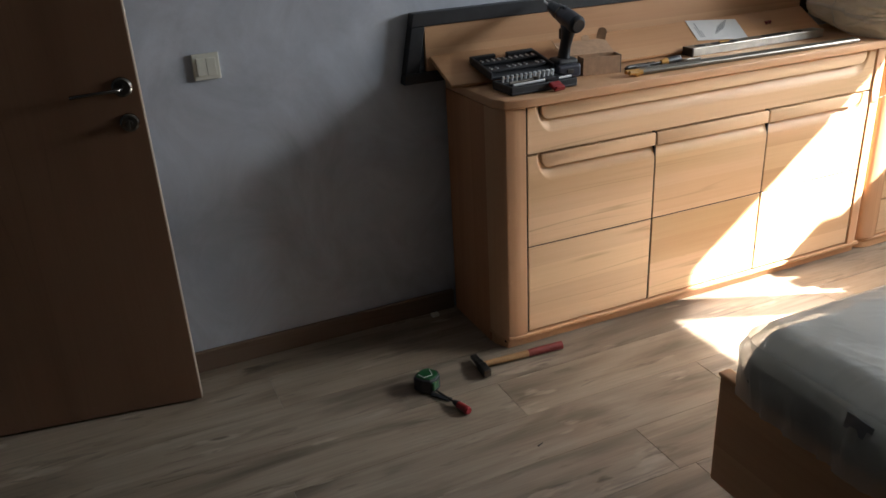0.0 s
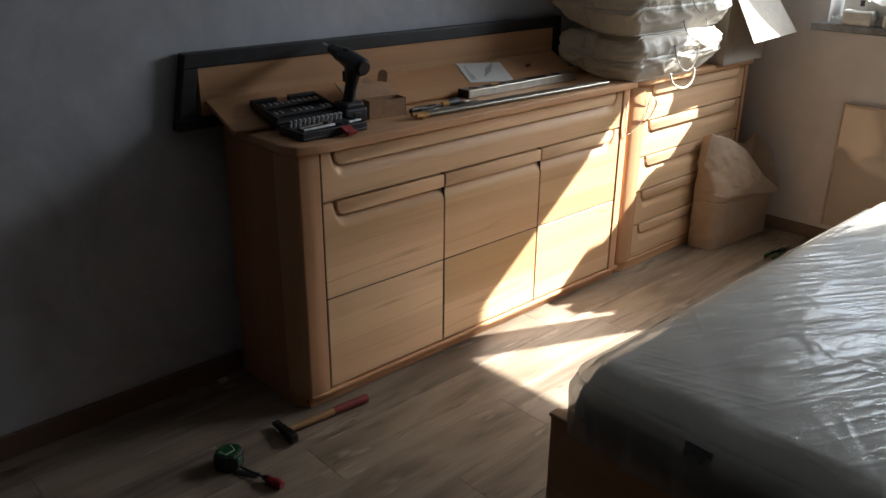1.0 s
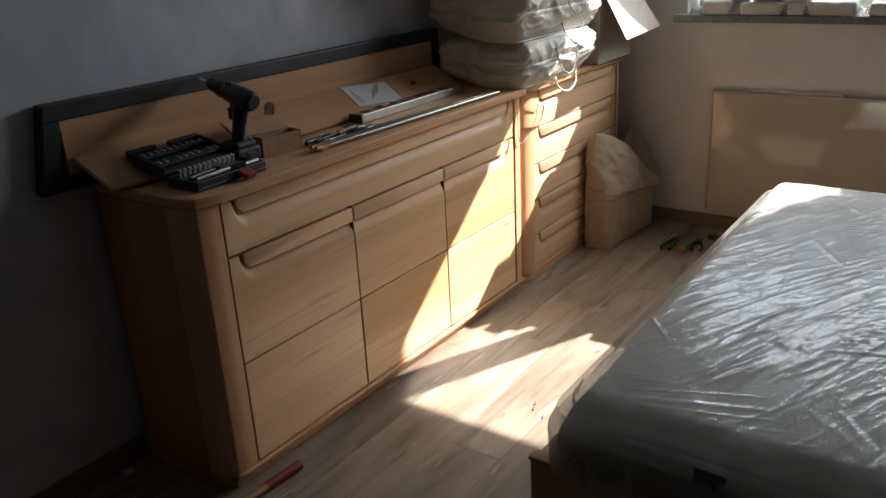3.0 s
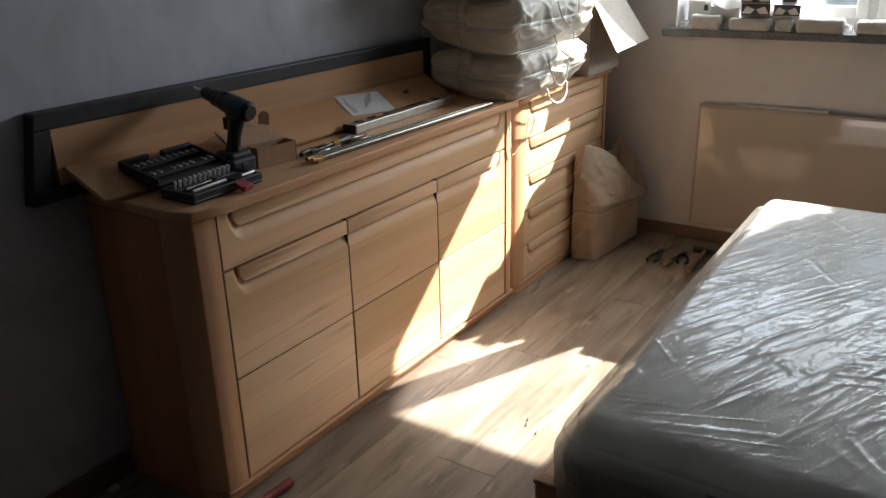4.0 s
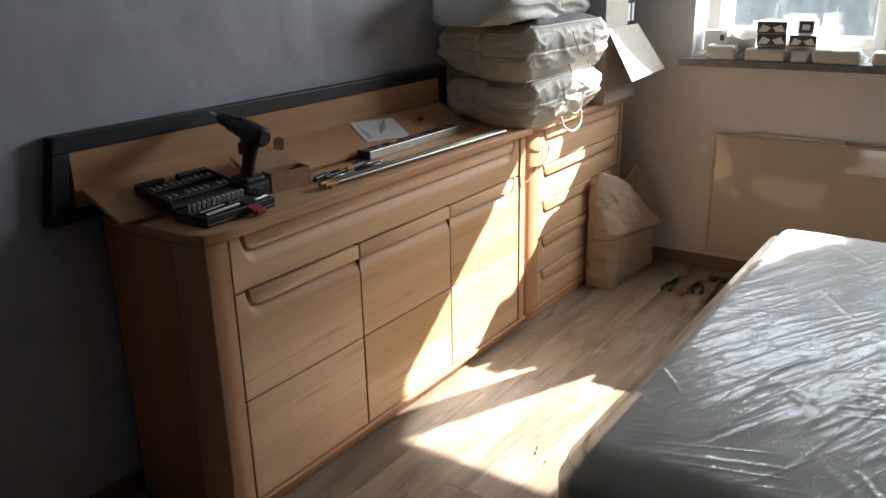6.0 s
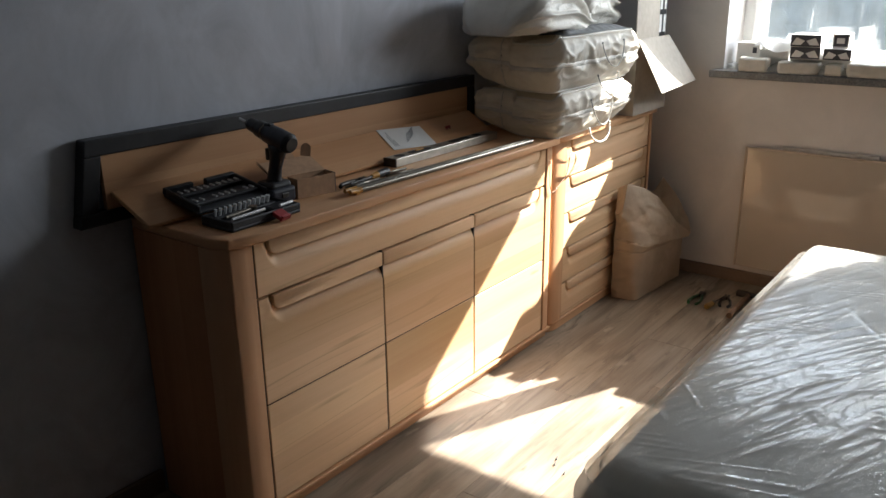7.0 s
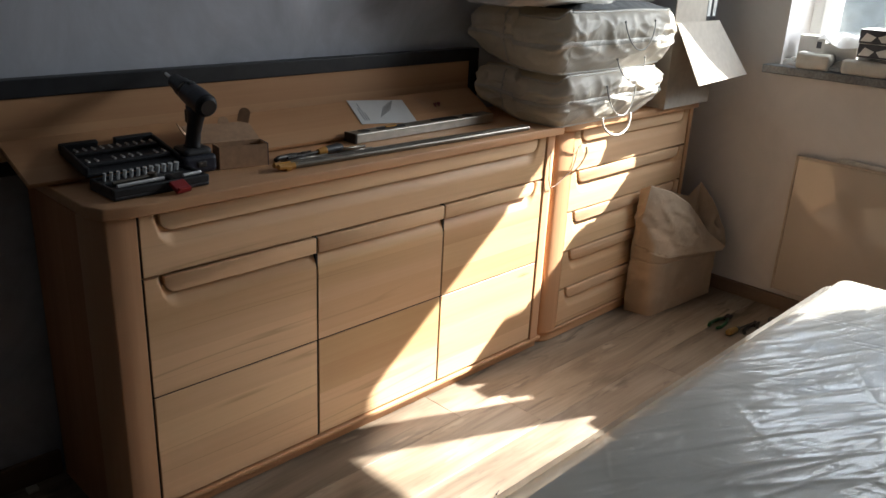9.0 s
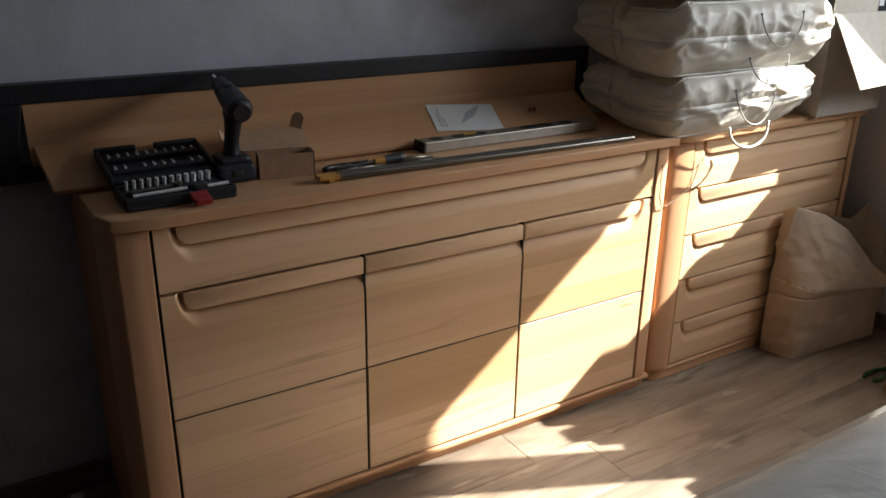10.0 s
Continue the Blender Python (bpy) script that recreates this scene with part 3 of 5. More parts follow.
part("plinth", prism(corner_outline(1.134, 1.158, 2.108, FY + 0.016, 0.05, SX1 - 0.002, FY + 0.09) + [(SX1 - 0.002, FY + 0.016)], 0.0325, 0.001, 1), M_beech_top, side)
part("top_board", prism(corner_outline(1.130, 1.149, 2.086, FY - 0.022, 0.10, SX1 + 0.001, BACK) + [(SX1 + 0.001, FY - 0.022)], 0.027, 0.004, 3, Matrix.Translation((0, 0, HEAD + 0.001))), M_beech_top, side, smooth=True, flat_angle=35)
dx = (1.2245, 1.696, 2.166, 2.636)
GY0, GY1 = FY + 0.003, FY + 0.0215
# black strips set into the joints as painted shade
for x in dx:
    part("groove", box(x - 0.0031, x + 0.0031, GY0, GY1, BASE, 0.6485), M_gap, side, "black strip for the shade between the doors")
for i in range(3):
    part("groove", box(dx[i] + 0.0033, dx[i + 1] - 0.0033, GY0, GY1, 0.3496, 0.3544), M_gap, side, "black strip for the shade across the door split")
part("groove", box(dx[0] + 0.0033, dx[3] - 0.0033, FY + 0.019, FY + 0.0235, 0.6486, 0.6534), M_gap, side, "black strip for the shade under the drawer")
part("groove", box(dx[0] + 0.0033, dx[3] - 0.0033, FY + 0.004, FY + 0.0215, HEAD - 0.005, HEAD), M_gap, side, "black strip for the shade under the top")
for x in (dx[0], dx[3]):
    part("groove", box(x - 0.0031, x + 0.0031, GY0, GY1, 0.6536, HEAD - 0.0052), M_gap, side, "black strip for the shade beside the drawer")
front("drawer_front", side, dx[0], dx[3], 0.652, HEAD - 0.002, True, True)
for i in range(3):
    front("door", side, dx[i], dx[i + 1], BASE, 0.650, i == 0, i == 2, 0.352)

tower = thing("chest_of_drawers", "beech chest with five scooped drawers beside the sideboard", "chest of drawers", (TX0, BACK, 0))
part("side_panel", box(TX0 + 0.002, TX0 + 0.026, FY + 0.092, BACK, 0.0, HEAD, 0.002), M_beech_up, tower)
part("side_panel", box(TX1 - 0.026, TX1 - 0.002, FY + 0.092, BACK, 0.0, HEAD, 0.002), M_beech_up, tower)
# black body here too, as painted shade behind the drawer gaps
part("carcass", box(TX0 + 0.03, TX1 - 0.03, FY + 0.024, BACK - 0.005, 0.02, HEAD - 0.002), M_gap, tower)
part("corner_post", column(TX0, 2.789, 0.05, 0.048, HEAD, -1), M_beech_post, tower, smooth=True, flat_angle=30)
part("corner_post", column(3.585, TX1, 0.03, 0.048, HEAD, 1), M_beech_post, tower, smooth=True, flat_angle=30)
part("base_rail", top_board(TX0, TX1, FY - 0.001, FY + 0.10, 0.032, 0.047, 0.05, 0.03), M_beech_top, tower, smooth=True, flat_angle=35)
part("plinth", top_board(TX0 + 0.003, TX1 - 0.003, FY + 0.006, FY + 0.09, 0.0, 0.0318, 0.05, 0.03), M_beech_top, tower)
part("top_board", top_board(TX0, TX1 + 0.004, FY - 0.022, BACK, HEAD + 0.001, HEAD + 0.028, 0.05, 0.03), M_beech_top, tower, smooth=True, flat_angle=35)
# the same painted shade in the upright joints of the chest
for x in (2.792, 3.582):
    part("groove", box(x - 0.003, x + 0.0031, GY0, GY1, BASE, HEAD - 0.006), M_gap, tower, "black strip for the shade beside the drawers")
for i in range(5):
    front("drawer_front", tower, 2.792, 3.582, BASE + 0.1496 * i, BASE + 0.1496 * (i + 1) - 0.001, True, True, deep=0.014)

# ---- black framed wall panel with a tilted ledge, lying behind the top
panel = thing("wall_panel", "black-framed beech wall panel with a sloping ledge, leaning on the wall", "wall panel", (1.0, Y1 - 0.03, HEAD + 0.03))
FX0, FX1, FZ0, FZ1, FW = 0.984, 2.652, 0.832, 1.046, 0.042
FR = Matrix.Translation((0, Y1 - 0.003, 0)) @ UP


def slant(z):
    return 1.024 - 0.2 * (FZ1 - z)


ZB, ZT = FZ0 + FW * 0.8, FZ1 - FW
part("top_rail", prism([(slant(ZT), ZT), (FX1, ZT), (FX1, FZ1), (slant(FZ1), FZ1)], 0.039, 0.003, 2, FR), M_black, panel)
part("bottom_rail", prism([(slant(FZ0), FZ0), (FX1, FZ0), (FX1, ZB), (slant(ZB), ZB)], 0.039, 0.003, 2, FR), M_black, panel)
part("stile", prism([(slant(ZB), ZB), (slant(ZB) + 0.046, ZB), (slant(ZT) + 0.046, ZT), (slant(ZT), ZT)], 0.039, 0.003, 2, FR), M_black, panel)
part("stile", box(FX1 - FW, FX1, Y1 - 0.042, Y1 - 0.003, ZB, ZT, 0.003), M_black, panel)
part("panel_board", box(slant(ZT) + 0.047, FX1 - FW, Y1 - 0.034, Y1 - 0.018, ZB, ZT), M_beech_top, panel)
LA, LB = Vector((0, 2.306, 0.8305)), Vector((0, 2.428, 0.905))
ln = (LB - LA)
dn = Vector((0, -ln.z, ln.y)).normalized() * 0.012
lg = bmesh.new()
lx = ((1.085, 1.068), (2.60, 2.60))
vv = []
for xa, xb in lx:
    q = [LA + Vector((xa, 0, 0)), LB + Vector((xb, 0, 0)), LB + Vector((xb, 0, 0)) + dn, LA + Vector((xa, 0, 0)) + dn]
    vv.append([lg.verts.new(p) for p in q])
lg.faces.new(vv[0])
lg.faces.new(vv[1][::-1])
for k in range(4):
    lg.faces.new((vv[0][k], vv[1][k], vv[1][(k + 1) % 4], vv[0][(k + 1) % 4]))
bmesh.ops.recalc_face_normals(lg, faces=lg.faces)
bmesh.ops.bevel(lg, geom=lg.edges[:], offset=0.002, segments=2, affect="EDGES")
part("ledge", lg, M_beech_top, panel)

# ---- bed with a wrapped mattress
BX, BY, BL, BW = 1.235, 1.245, 1.70, 2.08
bed = thing("bed", "beech bed base carrying a new mattress", "bed", (BX, BY, 0))
part("top_rail", box(BX - 0.004, BX + 0.031, BY - BW - 0.002, BY + 0.003, 0.3625, 0.372, 0.004), M_beech_y, bed)
part("end_board", box(BX, BX + 0.028, BY - BW, BY, 0.075, 0.362, 0.005), M_beech_y, bed)
part("end_board", box(BX + BL - 0.028, BX + BL, BY - BW, BY, 0.075, 0.362, 0.005), M_beech_y, bed)
part("side_board", box(BX + 0.029, BX + BL - 0.029, BY - 0.028, BY - 0.001, 0.075, 0.360, 0.005), M_beech, bed)
part("side_board", box(BX + 0.029, BX + BL - 0.029, BY - BW + 0.001, BY - BW + 0.028, 0.075, 0.360, 0.005), M_beech, bed)
part("slat_deck", box(BX + 0.03, BX + BL - 0.03, BY - BW + 0.03, BY - 0.03, 0.30, 0.345), M_beech_top, bed)
for lx_, ly_ in ((0.12, -0.12), (BL - 0.12, -0.12), (0.12, -BW + 0.12), (BL - 0.12, -BW + 0.12)):
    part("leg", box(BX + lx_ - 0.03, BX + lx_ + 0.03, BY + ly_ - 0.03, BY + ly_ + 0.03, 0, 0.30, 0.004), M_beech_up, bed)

MX0, MX1, MY0, MY1, MZ0, MZ1 = 1.225, 2.885, -0.80, 1.195, 0.346, 0.535


def rounded_plan(x0, x1, y0, y1, r, n):
    return arc(x1 - r, y1 - r, r, 0, 90, n) + arc(x0 + r, y1 - r, r, 90, 180, n) + arc(x0 + r, y0 + r, r, 180, 270, n) + arc(x1 - r, y0 + r, r, 270, 360, n)


def puffed(x0, x1, y0, y1, z0, z1, r, wrinkle, bulge=0.015, quilt=0.0, n=7):
    """A soft slab: rounded plan, bulging sides, domed and wrinkled top."""
    own = bmesh.new()
    prof = [(0.030, 0.0), (0.006, 0.18), (-bulge * 0.6, 0.5), (0.0, 0.80), (0.012, 0.92), (0.035, 0.985), (0.075, 1.0)]
    rings = []
    for inset, h in prof:
        ring = []
        for x, y in subdivided(rounded_plan(x0 + inset, x1 - inset, y0 + inset, y1 - inset, max(0.01, r - inset * 0.5), n), 0.05):
            z = z0 + (z1 - z0) * h
            w = wrinkle * noise.noise(Vector((x * 9, y * 9, z * 9)))
            ring.append(own.verts.new((x + w, y + w * 0.7, z + w * 0.5 * (h > 0))))
        rings.append(ring)
    for a, b in zip(rings, rings[1:]):
        m = len(a)
        for i in range(m):
            own.faces.new((a[i], a[(i + 1) % m], b[(i + 1) % m], b[i]))
    own.faces.new(rings[0][::-1])
    own.faces.new(rings[-1])
    return own


def subdivided(pts, step):
    """The same number of points on every ring: each side cut evenly."""
    out = []
    for i, a in enumerate(pts):
        b = pts[(i + 1) % len(pts)]
        out.append(a)
        if i % 8 == 7:
            for k in range(1, 24):
                out.append((a[0] + (b[0] - a[0]) * k / 24, a[1] + (b[1] - a[1]) * k / 24))
    return out


matt = thing("mattress", "new grey mattress with a dark border, wrapped in clear plastic", "mattress", (MX0, MY1, MZ0))
part("border", puffed(MX0, MX1, MY0, MY1, MZ0, MZ1 - 0.066, 0.07, 0.003), M_border, matt, "dark charcoal side border", smooth=True)


def rounded(x, y, r=0.07):
    """Pulls a point in the square corners of the mattress onto its rounded corners."""
    cx, cy = min(max(x, MX0 + r), MX1 - r), min(max(y, MY0 + r), MY1 - r)
    d = math.hypot(x - cx, y - cy)
    m = max(abs(x - cx), abs(y - cy))
    k = m / d if d > 1e-6 else 1.0
    return cx + (x - cx) * k, cy + (y - cy) * k


def quilt(u, v):
    x, y = MX0 + 0.002 + (MX1 - MX0 - 0.004) * u, MY0 + 0.002 + (MY1 - MY0 - 0.004) * v
    e = min(x - MX0, MX1 - x, y - MY0, MY1 - y)
    a, b = (x + y) / 0.24, (x - y) / 0.24
    q = abs(math.sin(math.pi * a)) ** 0.4 * abs(math.sin(math.pi * b)) ** 0.4
    x, y = rounded(x, y)
    return (x, y, MZ1 - 0.024 + 0.016 * q * smooth01(0.0, 0.12, e) - 0.075 * (1 - smooth01(-0.012, 0.070, e)) ** 2.2)


part("quilted_top", sheet(170, 196, quilt), M_knit, matt, "light grey quilted knit cover", smooth=True)


def wrinkles(x, y):
    """Long taut creases that run across the bed, with sharp crests, and short crumples between them."""
    w = 0.0
    s = y + 0.50 * x
    for k, (f, a) in enumerate(((1.6, 0.0016), (3.4, 0.0008))):
        w += a * noise.noise(Vector((x * f * 0.5 + 7 * k, s * f * 1.6, 3.1 * k)))
    for k, (f, a, slant) in enumerate(((3.6, 0.0013, 0.46), (5.5, 0.0014, 0.58), (8.0, 0.0014, 0.40), (11.0, 0.0012, 0.62), (15.0, 0.0009, 0.5))):
        sk = y + slant * x + 0.016 * noise.noise(Vector((x * 2.0, y * 2.0, 4.0 + k)))
        n = noise.noise(Vector((x * f * 0.13 + 5 * k, sk * f * 1.9, 11.3 * k)))
        m = smooth01(-0.30, 0.20, noise.noise(Vector((x * 2.6, y * 2.6, 6.0 + 2 * k))))
        w += a * m * max(0.0, 1 - abs(n) * (12.0 - f * 0.3)) ** 1.2
    for k, (f, a, slant) in enumerate(((7.0, 0.0012, -0.9), (10.0, 0.0009, 2.6))):
        n = noise.noise(Vector((x * f * 0.3 + 9 * k, (y + slant * x) * f, 23.0 + k)))
        w += a * max(0.0, 1 - 10 * abs(n)) * smooth01(0.08, 0.3, noise.noise(Vector((x * 5, y * 5, 31.0 + k))))
    return w


def film_top(u, v):
    x, y = MX0 - 0.006 + (MX1 - MX0 + 0.012) * u, MY0 - 0.006 + (MY1 - MY0 + 0.012) * v
    e = min(x - MX0, MX1 - x, y - MY0, MY1 - y)
    drop = 0.062 * (1 - smooth01(-0.012, 0.070, e)) ** 2.2
    x, y = rounded(x, y)
    return (x, y, MZ1 + 0.004 + wrinkles(x, y) - drop)


wrap = part("plastic_wrap", sheet(420, 480, film_top), M_film, matt, "clear crinkled plastic film over the top", smooth=True)
rim = bmesh.new()
path = subdivided(rounded_plan(MX0 - 0.006, MX1 + 0.006, MY0 - 0.006, MY1 + 0.006, 0.07, 7), 0.05)
fine = []
for i, a in enumerate(path):
    b = path[(i + 1) % len(path)]
    m = max(1, int((Vector(b) - Vector(a)).length / 0.012))
    fine += [(a[0] + (b[0] - a[0]) * k / m, a[1] + (b[1] - a[1]) * k / m) for k in range(m)]
cols = []
for i, (x, y) in enumerate(fine):
    col = []
    for j in range(9):
        h = j / 8
        z = MZ1 - 0.036 - 0.147 * h
        amp = 0.25 + 0.75 * smooth01(2.1, 1.25, x)
        w = amp * 0.014 * abs(noise.noise(Vector((x * 55, y * 55, 1.0 + z * 3)))) + amp * 0.018 * noise.noise(Vector((x * 10, y * 10, z * 6))) + amp * 0.010 * (1 - 2.5 * abs(noise.noise(Vector((x * 24, y * 24, z * 9))))) + amp * 0.005 * noise.noise(Vector((x * 40, y * 40, z * 14)))
        cx, cy = (MX0 + MX1) / 2, (MY0 + MY1) / 2
        d = Vector((x - cx, y - cy)).normalized()
        w = (max(w, -0.002) + 0.004) * smooth01(0.0, 0.3, h)
        col.append(rim.verts.new((x + d.x * w, y + d.y * w, z)))
    cols.append(col)
for i in range(len(cols)):
    for j in range(8):
        rim.faces.new((cols[i][j], cols[(i + 1) % len(cols)][j], cols[(i + 1) % len(cols)][j + 1], cols[i][j + 1]))
lbl = prism([(-0.030, -0.016), (0.026, -0.020), (0.030, 0.016), (-0.026, 0.019)], 0.0015, m=pose(MX0 - 0.0135, 0.876, 0.470, 90, 0, -90))
part("label", lbl, M_greyink, matt, "small grey care label on the border")
part("wrap_skirt", rim, M_film, matt, "clear plastic film hanging down the sides", smooth=True)

# ---- door and switch
door = thing("door_1", "brown wood-veneer door standing open against the grey wall", "door", pose(0.201, 2.294, 0.008, 0, 0, -8.4), kind="structure")
part("door_leaf", box(-0.84, -0.0025, 0.0, 0.040, 0, 2.0, 0.0015), M_door, door, local=True)
part("edge_band", box(-0.0025, 0.0, 0.001, 0.039, 0, 2.0), M_edge, door, "pale edge band", local=True)
hx = -0.041
lv = rod((hx, 0.0, 0.959), (hx, -0.006, 0.959), 0.026, 0.025, 32)
rod((hx, -0.006, 0.959), (hx, -0.010, 0.959), 0.025, 0.020, 32, bm=lv)
part("rose", lv, M_chrome, door, "satin nickel rose", local=True, smooth=True, flat_angle=30)
part("door_handle", tube([(hx, -0.008, 0.959), (hx, -0.030, 0.959), (hx - 0.004, -0.042, 0.959), (hx - 0.014, -0.048, 0.959), (hx - 0.06, -0.048, 0.957), (hx - 0.122, -0.047, 0.953)], 0.0050, 10), M_chrome, door, "slim satin nickel lever", local=True, smooth=True)
lk = rod((hx + 0.001, 0.0, 0.866), (hx + 0.001, -0.006, 0.866), 0.025, 0.024, 32)
rod((hx + 0.001, -0.006, 0.866), (hx + 0.001, -0.009, 0.866), 0.024, 0.019, 32, bm=lk)
part("lock_rose", lk, M_chrome, door, "satin nickel lock rose", local=True, smooth=True, flat_angle=30)
tn = rod((hx + 0.001, -0.008, 0.866), (hx + 0.001, -0.022, 0.866), 0.009, 0.008, 20)
box(hx - 0.001, hx + 0.003, -0.030, -0.020, 0.854, 0.878, 0.001, bm=tn)
part("thumb_turn", tn, M_steel, door, "bright thumb turn", local=True)

sw = thing("light_switch", "cream two-gang light switch on the grey wall", "switch", (0.394, Y1, 0.918))
part("plate", box(0.360, 0.436, Y1 - 0.012, Y1 - 0.0005, 0.925, 0.999, 0.003), M_white, sw)
for k in (0, 1):
    part("rocker", box(0.371 + 0.0275 * k, 0.3975 + 0.0275 * k, Y1 - 0.016, Y1 - 0.011, 0.937, 0.987, 0.0015), M_white, sw)


# ---- soft bags on the chest
def rect_path(x0, x1, y0, y1, r, n):
    """Evenly spaced points round a rectangle with rounded corners: place, outward normal, length so far."""
    lx, ly, q = x1 - x0 - 2 * r, y1 - y0 - 2 * r, math.pi * r / 2
    legs = ((lx, 0), (q, 0), (ly, 1), (q, 1), (lx, 2), (q, 2), (ly, 3), (q, 3))
    total = sum(l for l, k in legs)
    starts_ = ((x0 + r, y0), (x1, y0 + r), (x1 - r, y1), (x0, y1 - r))
    centres = ((x1 - r, y0 + r), (x1 - r, y1 - r), (x0 + r, y1 - r), (x0 + r, y0 + r))
    out = []
    for i in range(n):
        d = total * i / n
        leg = 0
        while d > legs[leg][0]:
            d -= legs[leg][0]
            leg += 1
        k = legs[leg][1]
        if leg % 2 == 0:
            a = radians(90 * k)
            out.append((Vector((starts_[k][0] + d * math.cos(a), starts_[k][1] + d * math.sin(a), 0)), Vector((math.sin(a), -math.cos(a), 0)), total * i / n))
        else:
            a = radians(90 * k - 90) + d / r
            nrm = Vector((math.cos(a), math.sin(a), 0))
            out.append((Vector((centres[k][0], centres[k][1], 0)) + nrm * r, nrm, total * i / n))
    return out


def loops(own, rings, cap_low=True, cap_high=True):
    for a, b in zip(rings, rings[1:]):
        for i in range(len(a)):
            own.faces.new((a[i], a[(i + 1) % len(a)], b[(i + 1) % len(b)], b[i]))
    if cap_low:
        own.faces.new(rings[0][::-1])
    if cap_high:
        own.faces.new(rings[-1])


def bedding_bag(root, x0, x1, y0, y1, z0, z1, seed, lean, lift, soft_from):
    """A zipped fabric bag round a folded quilt: bulging sides between two piped edges, gathers under the
    upper edge and along the zip, a slack bulging end where the quilt presses out.  lean: how far the upper
    edge stands out; lift: how far the lower edge rises towards the high-x end."""
    path_ = rect_path(x0, x1, y0, y1, 0.062, 340)
    cx, cy = (x0 + x1) / 2, (y0 + y1) / 2

    def at(i, v, push=0.0):
        p, n, d = path_[i]
        u = (p.x - x0) / (x1 - x0)
        end = smooth01(0.5, 1.0, -n.x) * smooth01(soft_from - 0.03, soft_from + 0.05, p.y)
        back = smooth01(y0 + 0.15, y1, p.y) * smooth01(x0 + 0.25, x0, p.x)
        bulge = math.sin(math.pi * min(1.0, max(0.0, v))) ** 0.62
        out = -0.034 * (1 - bulge) + lean * (v - 0.5) + push
        q = Vector((p.x * 3.4 + seed, p.y * 3.4, v * 1.3))
        out += 0.013 * noise.noise(q) * bulge + 0.006 * noise.noise(q * 2.7) * bulge
        # gathers hang from the upper edge and stand on the zip
        g = 1 - 2.6 * abs(noise.noise(Vector((d * 13.0 + seed, v * 0.9, 1.0))))
        out += 0.0105 * g * smooth01(0.50, 0.68, v) * smooth01(1.0, 0.86, v)
        g = 1 - 2.6 * abs(noise.noise(Vector((d * 46.0 + seed, v * 2.0, 5.0))))
        out += 0.0022 * g * (math.exp(-((v - 0.62) / 0.07) ** 2) + 0.6 * math.exp(-((v - 0.42) / 0.06) ** 2))
        # slanting drag folds
        w = noise.noise(Vector((d * 5.0 + v * 1.6 + seed, v * 2.2 - d * 2.0, 9.0)))
        out += 0.010 * max(0.0, 1 - 5.0 * abs(w)) * bulge - 0.005 * math.exp(-((v - 0.50) / 0.035) ** 2)
        w = noise.noise(Vector((d * 9.0 - v * 2.5 + seed, v * 3.0 + d * 3.0, 15.0)))
        out += 0.0055 * max(0.0, 1 - 5.5 * abs(w)) * bulge
        out += end * (0.016 * bulge + 0.032 * (0.5 - 1.6 * abs(noise.noise(Vector((p.y * 11 + seed, v * 2.6, 3.0))))) * bulge)
        top = z1 + 0.007 * noise.noise(Vector((d * 4.0, seed, 2.0))) - 0.022 * smooth01(0.05, 0.0, abs(p.x - x0)) * (p.y < cy)
        low = z0 + lift * smooth01(0.62, 1.0, u) ** 1.5 * (p.y < cy) + 0.045 * back + 0.004 * max(0.0, noise.noise(Vector((d * 5.0, seed, 7.0))))
        return Vector((p.x, p.y, low + (top - low) * v)) + n * out

    n_ = len(path_)
    own = bmesh.new()
    rings = []
    for f in (0.0, 0.45, 0.8, 0.96):
        ring = []
        for i in range(n_):
            e = at(i, 0.0)
            ring.append(own.verts.new((cx + (e.x - cx) * f, cy + (e.y - cy) * f, z0 + (e.z - z0) * f ** 3)) if f else None)
        if f:
            rings.append(ring)
    for j in range(37):
        rings.append([own.verts.new(at(i, j / 36)) for i in range(n_)])
    for f in (0.95, 0.85, 0.68, 0.45, 0.2):
        ring = []
        for i in range(n_):
            e = at(i, 1.0)
            x, y = cx + (e.x - cx) * f, cy + (e.y - cy) * f
            ring.append(own.verts.new((x, y, e.z + 0.010 * (1 - f) + 0.006 * noise.noise(Vector((x * 7 + seed, y * 7, 1.0))) * (1 - f))))
        rings.append(ring)
    loops(own, rings)
    part("shell", own, M_bagfab, root, smooth=True)
    for v, r in ((1.0, 0.0042), (0.0, 0.0038)):
        part("piping", tube([at(i % n_, v, 0.002) for i in range(0, n_ + 1, 2)], r, 6), M_sack, root, "stitched piping along the edge", smooth=True)
    band = bmesh.new()
    loops(band, [[band.verts.new(at(i, v, o)) for i in range(n_)] for v, o in ((0.455, -0.002), (0.46, 0.0028), (0.50, 0.0034), (0.54, 0.0028), (0.545, -0.002))], False, False)
    part("zip", band, M_sack, root, "pale zip band", smooth=True)
    k = min(range(n_), key=lambda i: abs(path_[i][0].y - soft_from) + 9 * (path_[i][1].x > -0.9))
    part("end_seam", tube([at(k, 0.04 + 0.92 * j / 20, 0.0015) for j in range(21)], 0.0028, 6), M_sack, root, "upright seam on the end", smooth=True)
    return at


